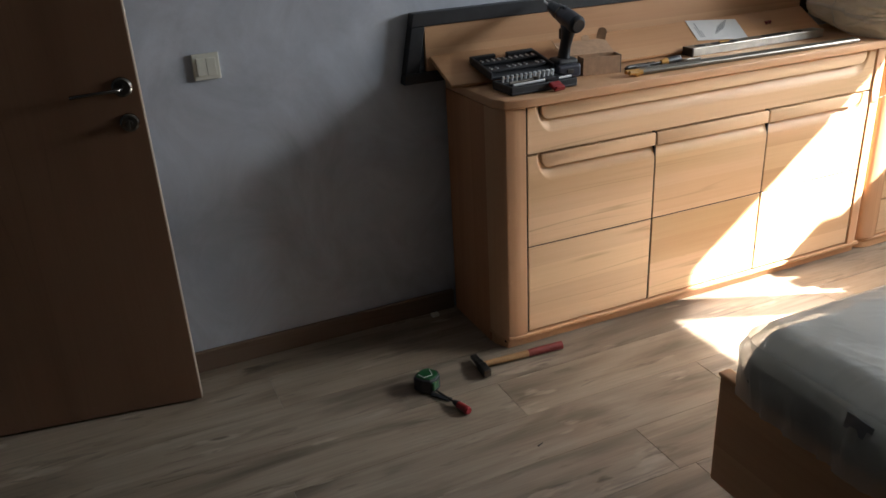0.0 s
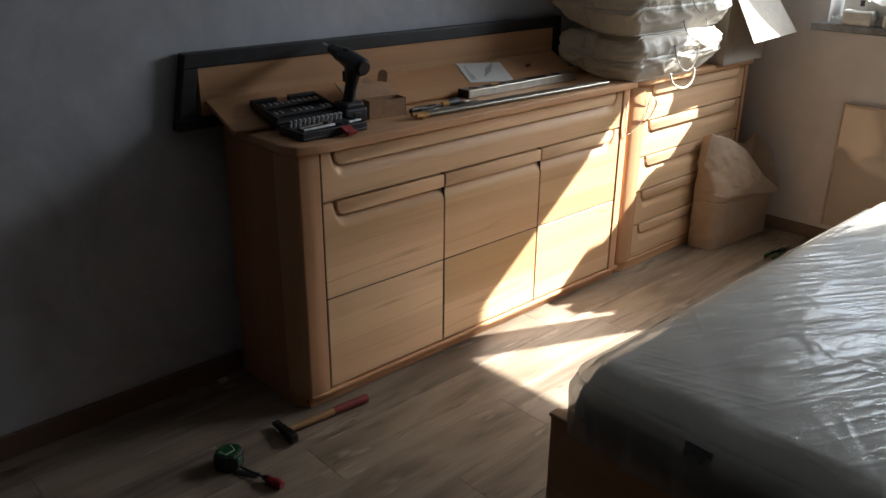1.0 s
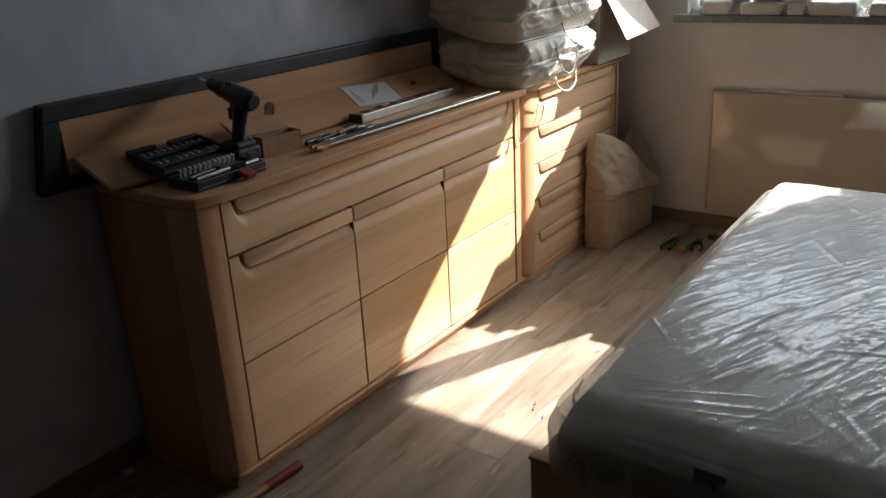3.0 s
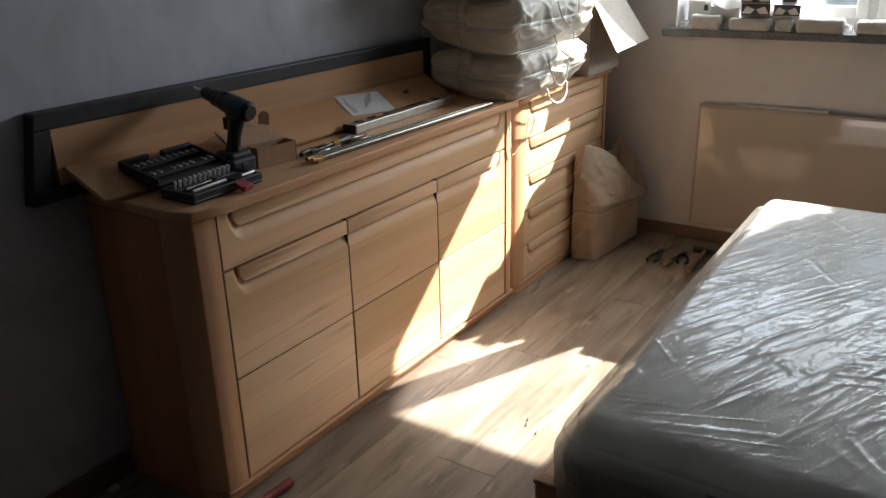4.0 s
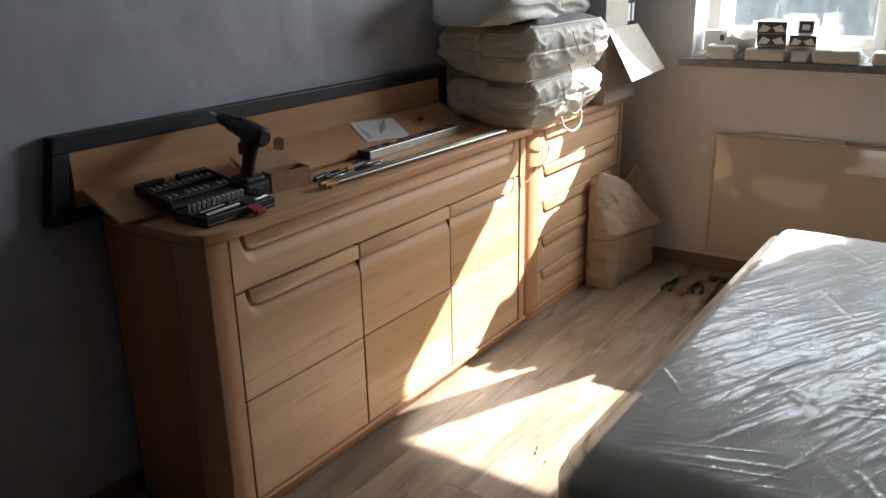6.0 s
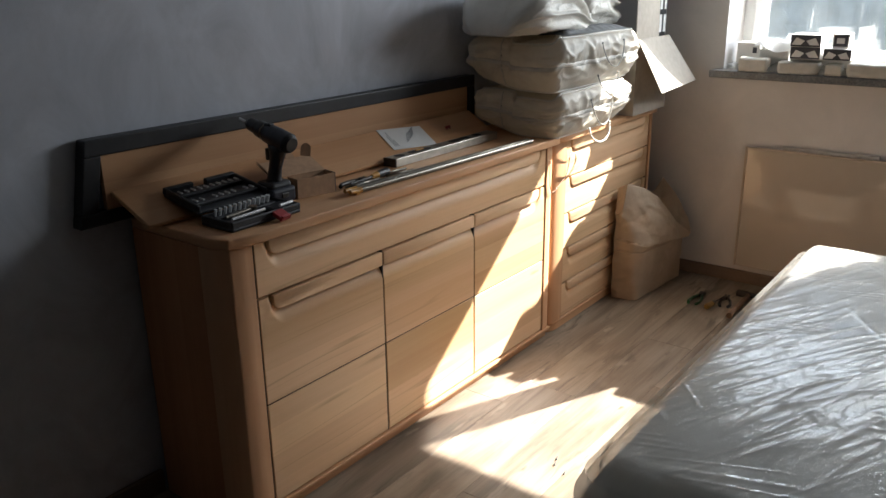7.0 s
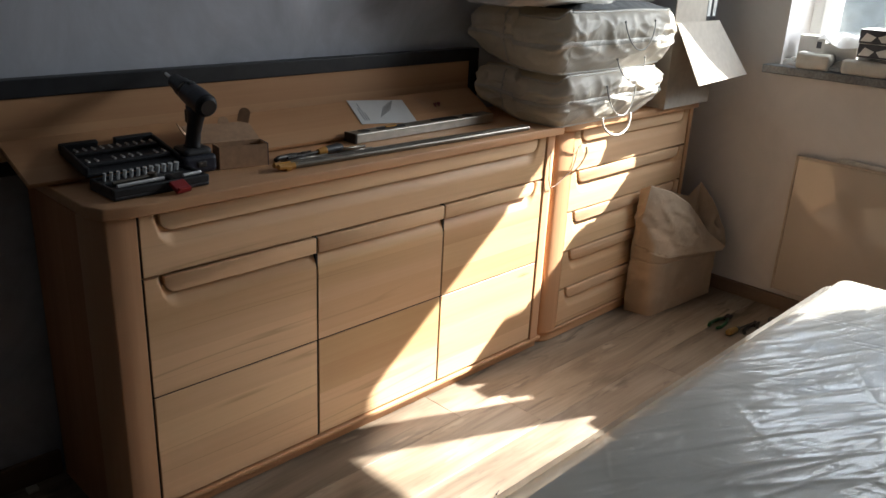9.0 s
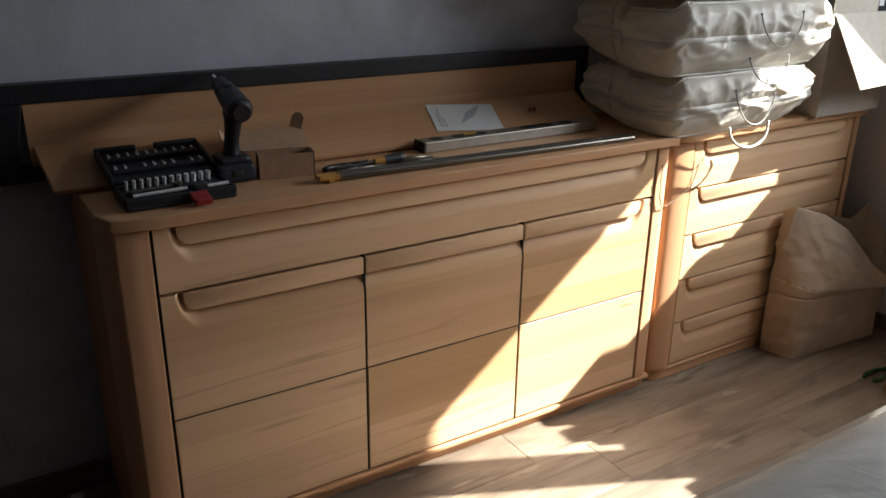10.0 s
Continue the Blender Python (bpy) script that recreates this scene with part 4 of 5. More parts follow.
def hanging_cord(x0, z0, x1, z1, drop, y, r=0.0021, knots=True):
    pts = []
    for i in range(25):
        t = i / 24
        w = math.sin(math.pi * t)
        s = smooth01(0, 1, t)
        pts.append((x0 + (x1 - x0) * s + 0.005 * w, y - 0.012 * w - 0.004, z0 + (z1 - z0) * t - drop * w ** (0.75 if not knots else 1.15)))
    own = tube(pts, r, 8)
    if knots:
        for p in (pts[0], pts[-1]):
            bmesh.ops.create_uvsphere(own, u_segments=10, v_segments=6, radius=r * 2.0, matrix=Matrix.Translation(p))
    return own


TT = HEAD + 0.0285     # top surface of the furniture
bag1 = thing("storage_bag", "stuffed beige fabric bedding bag with cord handle", "storage bag", (2.94, 2.23, TT), group="stacked bedding bags")
bedding_bag(bag1, 2.612, 3.250, 2.030, 2.418, TT, 0.996, 1.0, 0.012, 0.040, 2.275)
part("cord_handle", hanging_cord(2.857, 0.953, 3.033, 0.952, 0.105, 2.028), M_grey_cord, bag1, "thin grey cord", smooth=True)
part("cord_handle", hanging_cord(2.853, 0.846, 3.025, 0.850, 0.068, 2.030, 0.0040, False), M_cord, bag1, "white rope loop", smooth=True)
bag2 = thing("storage_bag", "stuffed beige fabric bedding bag with a dark quilted top", "storage bag", (2.93, 2.23, 1.003), group="stacked bedding bags")
bedding_bag(bag2, 2.585, 3.285, 2.024, 2.424, 1.003, 1.196, 5.0, 0.016, 0.010, 2.262)


def quilt_lid(u, v):
    x, y = 2.70 + 0.55 * u, 2.052 + 0.35 * v
    e = min(u, 1 - u, v, 1 - v)
    r = abs(math.sin(math.pi * (x + y * 0.6) / 0.055)) ** 0.5
    return (x, y, 1.199 + 0.018 * smooth01(0, 0.16, e) + 0.006 * r * smooth01(0, 0.1, e) + 0.006 * noise.noise(Vector((x * 6, y * 6, 1))))


part("quilted_lid", sheet(60, 40, quilt_lid), M_bagtop, bag2, "dark grey quilted filling showing at the top", smooth=True)
for xa, za, xb, zb, dr in ((2.909, 1.163, 3.095, 1.164, 0.095), (2.885, 1.043, 3.056, 1.041, 0.075)):
    part("cord_handle", hanging_cord(xa, za, xb, zb, dr, 2.018), M_grey_cord, bag2, "thin grey cord", smooth=True)


def sack(x0, x1, y0, y1, z0, z1, seed, point):
    """A slack sack that narrows to its tied mouth at the high-x end."""
    own = bmesh.new()
    nu, nv = 110, 96
    rings = []
    for i in range(nu + 1):
        u = i / nu
        w = math.sin(min(1.0, u / 0.25) * math.pi / 2) ** 0.6 * (1 - smooth01(0.55, 1.0, u) * point)
        w = max(0.02, w)
        ring = []
        for j in range(nv):
            a = 2 * math.pi * j / nv
            c, s = math.cos(a), math.sin(a)
            rr = (abs(c) ** 3.2 + abs(s) ** 3.2) ** (-1 / 3.2)
            x = x0 + (x1 - x0) * u
            y = (y0 + y1) / 2 - 0.05 * smooth01(0.5, 1, u) * point + (y1 - y0) / 2 * rr * c * (0.35 + 0.65 * w)
            z = z0 + (z1 - z0) * (0.5 * w + 0.5 * rr * s * w)
            f = 0.010 * noise.noise(Vector((x * 5 + seed, y * 9, z * 9))) + 0.016 * max(-0.6, 1 - 4.5 * abs(noise.noise(Vector((x * 2.0 + seed, a * 1.7, 4.0))))) * (0.3 + u) + 0.006 * max(0.0, 1 - 6 * abs(noise.noise(Vector((x * 7 + seed, a * 2.6 + x * 3, 8.0)))))
            ring.append(own.verts.new((x, y + f * c, max(z0, z + f * s))))
        rings.append(ring)
    for a, b in zip(rings, rings[1:]):
        for j in range(nv):
            own.faces.new((a[j], a[(j + 1) % nv], b[(j + 1) % nv], b[j]))
    own.faces.new(rings[0][::-1])
    own.faces.new(rings[-1])
    return own


slab("fabric_sack", sack(2.47, 3.01, 2.07, 2.42, 1.207, 1.36, 2.0, 0.72), M_sack, "slack white fabric sack lying on the stacked bags", "sack", "", True)
slab("fabric_sack", sack(2.94, 3.27, 2.12, 2.42, 1.212, 1.40, 8.0, 0.25), M_sack, "crumpled pale fabric sack on the stacked bags", "sack", "", True)

# ---- open carton with a hanging flap
CX0, CX1, CY0, CY1, CZ1, TH = 3.292, 3.634, 2.045, 2.43, 1.150, 0.004
cart = thing("carton", "open pale cardboard carton with its front flap hanging out", "carton", (CX0, CY1, TT))
part("front_wall", box(CX0, CX1, CY0, CY0 + TH, TT, CZ1), M_carton, cart)
part("back_wall", box(CX0, CX1, CY1 - TH, CY1, TT, CZ1), M_carton, cart)
part("side_wall", box(CX0, CX0 + TH, CY0 + TH, CY1 - TH, TT, CZ1), M_carton, cart)
part("side_wall", box(CX1 - TH, CX1, CY0 + TH, CY1 - TH, TT, CZ1), M_carton, cart)
part("bottom", box(CX0 + TH, CX1 - TH, CY0 + TH, CY1 - TH, TT, TT + TH), M_carton, cart)


def board(corners, th):
    """A slightly bowed board between four corners."""
    a, b, c, d = (Vector(p) for p in corners)
    n = (b - a).cross(d - a).normalized()

    def at(u, v):
        p = a.lerp(b, u).lerp(d.lerp(c, u), v)
        return p + n * 0.006 * math.sin(math.pi * u) * math.sin(math.pi * v)
    own = sheet(10, 8, at)
    ex = bmesh.ops.extrude_face_region(own, geom=own.faces[:])
    bmesh.ops.translate(own, vec=n * th, verts=[v for v in ex["geom"] if isinstance(v, bmesh.types.BMVert)])
    return own


part("front_flap", board(((3.294, 2.040, 1.148), (3.600, 2.030, 1.150), (3.715, 1.935, 0.948), (3.318, 1.930, 0.932)), 0.003), M_carton, cart, "flap hanging out over the front")
part("inner_flap", board(((3.298, 2.053, 1.10), (3.530, 2.053, 1.10), (3.526, 2.060, 1.46), (3.294, 2.060, 1.46)), 0.003), M_carton, cart, "flap standing upright")
blk = thing("label_box", "narrow black box with white labels standing in the carton", "box", (3.59, 2.12, TT + 0.004))
part("case", box(3.536, 3.629, 2.062, 2.16, TT + 0.005, 1.45, 0.003), M_black, blk)
for z in (1.165, 1.262, 1.359):
    for x in (3.550, 3.593):
        part("label", box(x, x + 0.024, 2.0602, 2.0625, z, z + 0.075), M_paper, blk, "white label")

# ---- paper bag on the floor
pb = thing("paper_bag", "crumpled brown paper bag standing open on the floor", "paper bag", (3.45, 2.0, 0))


def spread(knots, n):
    """n + 1 evenly spaced points on a line through knots."""
    ks = [Vector(k) for k in knots]
    runs = [(b - a).length for a, b in zip(ks, ks[1:])]
    out = []
    for i in range(n + 1):
        d, k = sum(runs) * i / n, 0
        while k < len(runs) - 1 and d > runs[k]:
            d -= runs[k]
            k += 1
        out.append(ks[k].lerp(ks[k + 1], min(1.0, d / runs[k])))
    return out


def round_trip(sides, n):
    """A closed line from its four sides, n points a side."""
    return [p for knots in sides for p in spread(knots, n)[:-1]]


FOOT = round_trip((((3.242, 2.072, 0), (3.250, 2.028, 0)), ((3.250, 2.028, 0), (3.256, 1.985, 0), (3.272, 1.964, 0), (3.692, 1.930, 0)), ((3.692, 1.930, 0), (3.700, 2.066, 0)), ((3.700, 2.066, 0), (3.242, 2.072, 0))), 32)
FOLD = round_trip((((3.236, 2.070, 0.225), (3.240, 2.035, 0.230)), ((3.240, 2.035, 0.230), (3.252, 1.990, 0.226), (3.290, 1.957, 0.222), (3.470, 1.938, 0.215), (3.668, 1.916, 0.205)), ((3.668, 1.916, 0.205), (3.705, 2.060, 0.225)), ((3.705, 2.060, 0.225), (3.236, 2.070, 0.225))), 32)
HANG = round_trip((((3.234, 2.070, 0.290), (3.236, 2.048, 0.290)), ((3.236, 2.048, 0.290), (3.258, 1.985, 0.272), (3.310, 1.944, 0.252), (3.470, 1.912, 0.240), (3.662, 1.884, 0.220)), ((3.662, 1.884, 0.220), (3.708, 2.060, 0.255)), ((3.708, 2.060, 0.255), (3.234, 2.070, 0.250))), 32)
RIM = round_trip((((3.252, 2.070, 0.515), (3.252, 2.030, 0.540)), ((3.252, 2.030, 0.540), (3.385, 2.008, 0.496), (3.480, 1.978, 0.437), (3.585, 1.922, 0.305), (3.672, 1.880, 0.236)),
                  ((3.672, 1.880, 0.236), (3.716, 1.915, 0.290), (3.718, 1.985, 0.400), (3.706, 2.050, 0.476)), ((3.706, 2.050, 0.476), (3.640, 2.066, 0.420), (3.530, 2.070, 0.452), (3.400, 2.072, 0.462), (3.252, 2.070, 0.515))), 32)


def paper_wall(low, high, rows, amount, closed, peak=0.0):
    """Creased paper between two closed lines."""
    own = bmesh.new()
    rings = []
    for j in range(rows + 1):
        v = j / rows
        ring = []
        for k, (a, b) in enumerate(zip(low, high)):
            p = a.lerp(b, v)
            out = Vector((p.x - 3.47, p.y - 2.05, 0)).normalized()
            mid = math.sin(math.pi * v)
            crease = max(0.0, 1 - 4.5 * abs(noise.noise(Vector((p.x * 9, p.y * 9 + 4, p.z * 7 + p.x * 3)))))
            dent = max(0.0, 1 - 4.0 * abs(noise.noise(Vector((p.x * 6 + 2, p.y * 6, p.z * 13 - p.x * 6)))))
            d = amount * (0.9 * noise.noise(Vector((p.x * 7, p.y * 7, p.z * 6))) + 0.55 * crease - 0.5 * dent) * (0.25 + 0.75 * mid)
            d += amount * 0.35 * max(0.0, 1 - 5.0 * abs(noise.noise(Vector((p.x * 21, p.y * 21, p.z * 17 + 5))))) * (0.2 + 0.8 * mid)
            # the soft upright fold down the front
            d += peak * max(0.0, 1 - abs(p.x - 3.40 + 0.10 * (p.z - 0.4)) / 0.10) * mid * (k // 32 == 1)
            p = p + out * d
            p.y, p.x = min(p.y, FY - 0.014), min(p.x, X1 - 0.018)
            ring.append(own.verts.new(p))
        rings.append(ring)
    loops(own, rings, closed, False)
    return own


for nm, lo_, hi_, rows_, amt, cl, pk, lab in (("lower_body", FOOT, FOLD, 30, 0.011, True, 0.0, ""), ("open_mouth", HANG, RIM, 44, 0.014, False, 0.022, "open mouth of the bag folded over its body")):
    own = paper_wall(lo_, hi_, rows_, amt, cl, pk)
    if nm == "open_mouth":
        # the pinched fold under the overhang
        tuckm = paper_wall(FOLD, HANG, 4, 0.004, False)
        merge(own, tuckm)
        bmesh.ops.remove_doubles(own, verts=own.verts, dist=0.0005)
    ob = part(nm, own, M_kpaper, pb, lab, smooth=True, flat_angle=42)
    thick = ob.modifiers.new("paper", "SOLIDIFY")
    thick.thickness, thick.offset = 0.0015, 1.0

# ---- glossy heater panel under the window
heat = thing("heater_panel", "glossy beige glass heater panel mounted under the window", "heater", (X1 - 0.04, 1.0, 0.10))
part("glass_front", box(X1 - 0.046, X1 - 0.030, 0.30, 1.676, 0.095, 0.655, 0.003), M_heat, heat)
part("trim", box(X1 - 0.048, X1 - 0.028, 1.6765, 1.684, 0.095, 0.655, 0.001), M_edge, heat, "pale edge trim")
part("trim", box(X1 - 0.048, X1 - 0.028, 0.30, 1.684, 0.6555, 0.662, 0.001), M_edge, heat, "pale edge trim")
part("wall_bracket", box(X1 - 0.027, X1 - 0.0005, 1.14, 1.53, 0.20, 0.674, 0.003), M_metal_w, heat, "enamelled bracket behind the glass")

# ---- things on the sill
SZ = WZ0 + 0.0125


def small_carton(y0, y1, z0, h, x0=3.80, d=0.10, marks=True, turn=0.0):
    b = thing("spotlight_box", "small white cardboard box with a dark printed front on the sill", "box", pose(x0, (y0 + y1) / 2, z0, 0, 0, turn), group="small boxes on the sill")
    w = (y1 - y0) / 2
    part("carton", box(0, d, -w, w, 0, h, 0.0015), M_paper, b, local=True)
    if marks:
        part("print_band", box(-0.0012, 0.0005, -w + 0.001, w - 0.001, 0.001, h - 0.001), M_ink, b, "dark printed front", local=True)
        for s in (-1, 1):
            t = bmesh.new()
            for p in ((-0.002, s * w * 0.92, h * 0.15), (-0.002, s * w * 0.30, h * 0.15), (-0.002, s * w * 0.62, h * 0.75), (-0.002, s * w * 0.05, h * 0.5)):
                t.verts.new(p)
            vs = t.verts[:]
            t.faces.new(vs[:3])
            t.faces.new((vs[1], vs[3], vs[2]))
            ex = bmesh.ops.extrude_face_region(t, geom=t.faces[:])
            bmesh.ops.translate(t, vec=(0.0009, 0, 0), verts=[v for v in ex["geom"] if isinstance(v, bmesh.types.BMVert)])
            part("printed_shape", t, M_paper, b, "white printed facets", local=True)
    return b


small_carton(1.420, 1.540, SZ + 0.064, 0.050, 3.722, 0.115)
small_carton(1.422, 1.542, SZ + 0.1145, 0.050, 3.720, 0.135, turn=1)
small_carton(1.300, 1.408, SZ + 0.064, 0.046, 3.722, 0.115)
for y0, y1, h in ((1.29, 1.55, 0.0635),):
    slab("carton_tray", box(3.770, 3.865, y0, y1, SZ, SZ + h, 0.003), M_paper, "flat white box under the small boxes", "box", "")
db = thing("dimmer_box", "small white box with a dark square print on the sill", "box", (3.78, 1.35, SZ + 0.111))
part("carton", box(3.74, 3.82, 1.318, 1.382, SZ + 0.111, SZ + 0.170, 0.002), M_paper, db)
part("print", box(3.7385, 3.7405, 1.323, 1.377, SZ + 0.119, SZ + 0.164), M_ink, db, "dark square print")
part("print_window", box(3.7372, 3.7386, 1.335, 1.365, SZ + 0.131, SZ + 0.153), M_paper, db, "pale square")
lb = thing("outlet_box", "white cardboard box with printed circles beside the window jamb", "box", (3.87, 1.755, SZ))
part("carton", box(3.835, 3.915, 1.700, 1.800, SZ, SZ + 0.115, 0.002), M_paper, lb)
part("print", box(3.8338, 3.8352, 1.712, 1.730, SZ + 0.07, SZ + 0.095), M_ink, lb, "dark print patch")


def foam_roll(y0, y1, r, x, seed):
    own = bmesh.new()
    rings = []
    n, m = 26, 22
    for i in range(n + 1):
        u = i / n
        k = min(1.0, (min(u, 1 - u) / 0.07)) ** 0.5 if 0 < u < 1 else 0.05
        ring = []
        for j in range(m):
            a = 2 * math.pi * j / m
            y = y0 + (y1 - y0) * u
            sq = (abs(math.cos(a)) ** 6 + abs(math.sin(a)) ** 6) ** (-1 / 6)
            q = r * k * sq * (1 + 0.14 * noise.noise(Vector((y * 22 + seed, math.cos(a) * 1.6, math.sin(a) * 1.6))))
            ring.append(own.verts.new((x + q * 1.15 * math.cos(a), y, max(SZ, SZ + r * 0.93 + q * math.sin(a)))))
        rings.append(ring)
    for a, b in zip(rings, rings[1:]):
        for j in range(m):
            own.faces.new((a[j], a[(j + 1) % m], b[(j + 1) % m], b[j]))
    own.faces.new(rings[0])
    own.faces.new(rings[-1][::-1])
    return own


for y0, y1, r, s in ((1.620, 1.755, 0.031, 1), (1.408, 1.590, 0.027, 4), (1.325, 1.395, 0.026, 7), (1.12, 1.315, 0.030, 9), (0.90, 1.09, 0.028, 12)):
    ob = slab("wrapped_part", foam_roll(y0, y1, r, 3.740, s), M_foam, "small part rolled in white foam wrap on the sill", "wrapped part", "", True)
    ob["group"] = "foam-wrapped parts on the sill"


def crumple(u, v):
    x, y = 3.745 + 0.11 * u, 1.548 + 0.15 * v
    return (x, y, SZ + 0.100 + 0.030 * math.sin(math.pi * u) + 0.022 * noise.noise(Vector((x * 17, y * 17, 3))))


pap = slab("loose_papers", sheet(16, 20, crumple), M_paper, "crumpled white leaflets heaped on the sill", "paper", "", False)
slab("leaflet_stack", box(3.775, 3.870, 1.560, 1.685, SZ, SZ + 0.094, 0.004), M_paper, "stack of white leaflets on the sill", "paper", "")
slab("plastic_film", sheet(26, 90, lambda u, v: (3.712 + 0.075 * u, 1.10 + 0.70 * v, SZ + 0.004 + 0.034 * math.sin(math.pi * u) ** 0.6 * (0.55 + 0.9 * abs(noise.noise(Vector((u * 3, v * 16, 2.0))))) + 0.012 * noise.noise(Vector((u * 7, v * 50, 5.0))) ** 2)), M_film, "crumpled clear plastic film on the window sill", "plastic film", "", False)

# ---- tools on the sideboard
case = thing("socket_set", "open black socket-wrench case with chrome sockets and a red latch", "tool case", pose(1.190, 2.116, TT + 0.0005, 0, 0, 1))
CW, CD = 0.226, 0.118
tray = box(0, CW, 0, CD, 0, 0.010, 0.004)
for a in ((0, CW, 0, 0.008), (0, CW, CD - 0.008, CD), (0, 0.008, 0.007, CD - 0.007), (CW - 0.008, CW, 0.007, CD - 0.007)):
    box(*a, 0.008, 0.026, 0.003, bm=tray)
box(0.010, CW - 0.012, 0.074, 0.106, 0.008, 0.022, 0.003, bm=tray)
box(0.150, CW - 0.012, 0.012, 0.066, 0.008, 0.024, 0.005, bm=tray)
part("tray", tray, M_plast, case, local=True)
lt = box(-0.019, 0.019, -0.034, 0.0, -0.004, 0.006, 0.002)
box(-0.016, 0.016, -0.034, -0.026, 0.003, 0.010, 0.002, bm=lt)
bmesh.ops.transform(lt, matrix=pose(0.142, 0.0, 0.021, 28, 0, 8), verts=lt.verts)
part("latch", lt, M_red, case, "red latch flipped open", local=True)
for k in range(12):
    x, r = 0.022 + k * 0.0155, 0.0036 + 0.00022 * k
    sk = rod((x, 0.091, 0.018), (x, 0.086, 0.041), r * 0.85, r, 14)
    rod((x, 0.086, 0.0412), (x, 0.086, 0.0414), r * 0.65, r * 0.6, 10, bm=sk)
    part("socket", sk, M_bits, case, "chrome socket", local=True, smooth=True, flat_angle=40)
rat = rod((0.022, 0.050, 0.026), (0.118, 0.060, 0.026), 0.0040, 0.0055, 12)
rod((0.118, 0.060, 0.020), (0.118, 0.060, 0.033), 0.0115, 0.011, 20, bm=rat)
part("ratchet", rat, M_steel, case, "chrome ratchet", local=True, smooth=True, flat_angle=40)
part("extension_bar", rod((0.020, 0.024, 0.026), (0.130, 0.030, 0.026), 0.0038, 0.0042, 12), M_bits, case, "chrome extension bar", local=True, smooth=True, flat_angle=40)
part("extension_bar", rod((0.168, 0.014, 0.029), (0.214, 0.018, 0.029), 0.0038, 0.0042, 12), M_bits, case, "chrome extension bar", local=True, smooth=True, flat_angle=40)
LM = pose(-0.004, CD + 0.003, 0.026, 11.5, 0, 0)
lid = box(0, CW, 0, 0.138, 0, 0.010, 0.003)
bmesh.ops.transform(lid, matrix=LM, verts=lid.verts)
lid_ob = part("lid", lid, M_plast, case, local=True)
for x0, x1, y0, y1, z1 in ((0, 0.088, 0.130, 0.144, 0.024), (0.128, CW, 0.130, 0.144, 0.024), (0, 0.008, 0, 0.129, 0.024), (CW - 0.008, CW, 0, 0.129, 0.024)):
    rm = box(x0, x1, y0, y1, 0.006, z1, 0.003)
    bmesh.ops.transform(rm, matrix=LM, verts=rm.verts)
    part("rim", rm, M_plast, lid_ob, local=True)
for row, spots in ((0.036, (0, 1, 3, 4, 5, 6, 8, 9)), (0.096, range(10))):
    rk = box(0.012, CW - 0.012, row - 0.012, row + 0.004, 0.0105, 0.020, 0.003)
    bmesh.ops.transform(rk, matrix=LM, verts=rk.verts)
    part("bit_rack", rk, M_plast, case, local=True)
    for k in spots:
        x = 0.022 + k * 0.0202
        bt = rod((x, row - 0.004, 0.0215), (x, row + 0.013, 0.0195), 0.0030, 0.0026, 6)
        bmesh.ops.transform(bt, matrix=LM, verts=bt.verts)
        part("bit", bt, M_bits, case, "steel screwdriver bit", local=True)

drill = thing("cordless_drill", "dark blue-black cordless drill standing on its battery", "drill", pose(1.452, 2.268, TT + 0.0005, 0, 0, 0))
bat = box(-0.045, 0.042, -0.052, 0.030, 0.0, 0.044, 0.010, 3)
part("battery", bat, M_navy, drill, local=True)
part("battery_foot", prism([(-0.038, -0.044), (0.036, -0.044), (0.036, 0.024), (-0.038, 0.024)], 0.024, 0.011, 3, Matrix.Translation((0, 0, 0.036))), M_plast, drill, local=True)
part("battery_catch", box(-0.012, 0.012, -0.0545, -0.050, 0.016, 0.030, 0.002), M_dsteel, drill, local=True)
gp = bmesh.new()
levels = ((0.050, 0.0, -0.010, 0.027, 0.032), (0.064, 0.000, -0.012, 0.0175, 0.022), (0.092, 0.001, -0.018, 0.0160, 0.0205), (0.118, 0.003, -0.025, 0.0175, 0.022), (0.140, 0.005, -0.029, 0.020, 0.027), (0.158, 0.007, -0.032, 0.024, 0.036))
rings = []
for z, xo, yo, rx_, ry_ in levels:
    rings.append([gp.verts.new((xo + rx_ * math.cos(2 * math.pi * k / 20), yo + ry_ * math.sin(2 * math.pi * k / 20), z)) for k in range(20)])
for a, b in zip(rings, rings[1:]):
    for k in range(20):
        gp.faces.new((a[k], a[(k + 1) % 20], b[(k + 1) % 20], b[k]))
gp.faces.new(rings[0][::-1])
gp.faces.new(rings[-1])
part("grip", gp, M_plast, drill, local=True, smooth=True)
DA, DB = Vector((0.008, -0.080, 0.163)), Vector((0.016, 0.132, 0.213))
ax_ = (DB - DA).normalized()


def along(a, b, r0, r1, seg=28, bm=None):
    return rod(DA + ax_ * a, DA + ax_ * b, r0, r1, seg, bm)


hs = along(0.010, 0.052, 0.0280, 0.0285)
along(0.052, 0.092, 0.0285, 0.0265, bm=hs)
along(0.092, 0.100, 0.0265, 0.0215, bm=hs)
part("motor_housing", hs, M_navy, drill, local=True, smooth=True, flat_angle=40)
for k in range(4):
    part("vent", box(0.0335, 0.0365, -0.056 + 0.009 * k, -0.052 + 0.009 * k, 0.168, 0.184, 0.001), M_gap, drill, "dark vent slot", local=True)
cap = along(-0.004, 0.003, 0.019, 0.025)
along(0.003, 0.0105, 0.025, 0.0275, bm=cap)
part("end_cap", cap, M_plast, drill, "black rear cap", local=True, smooth=True, flat_angle=40)
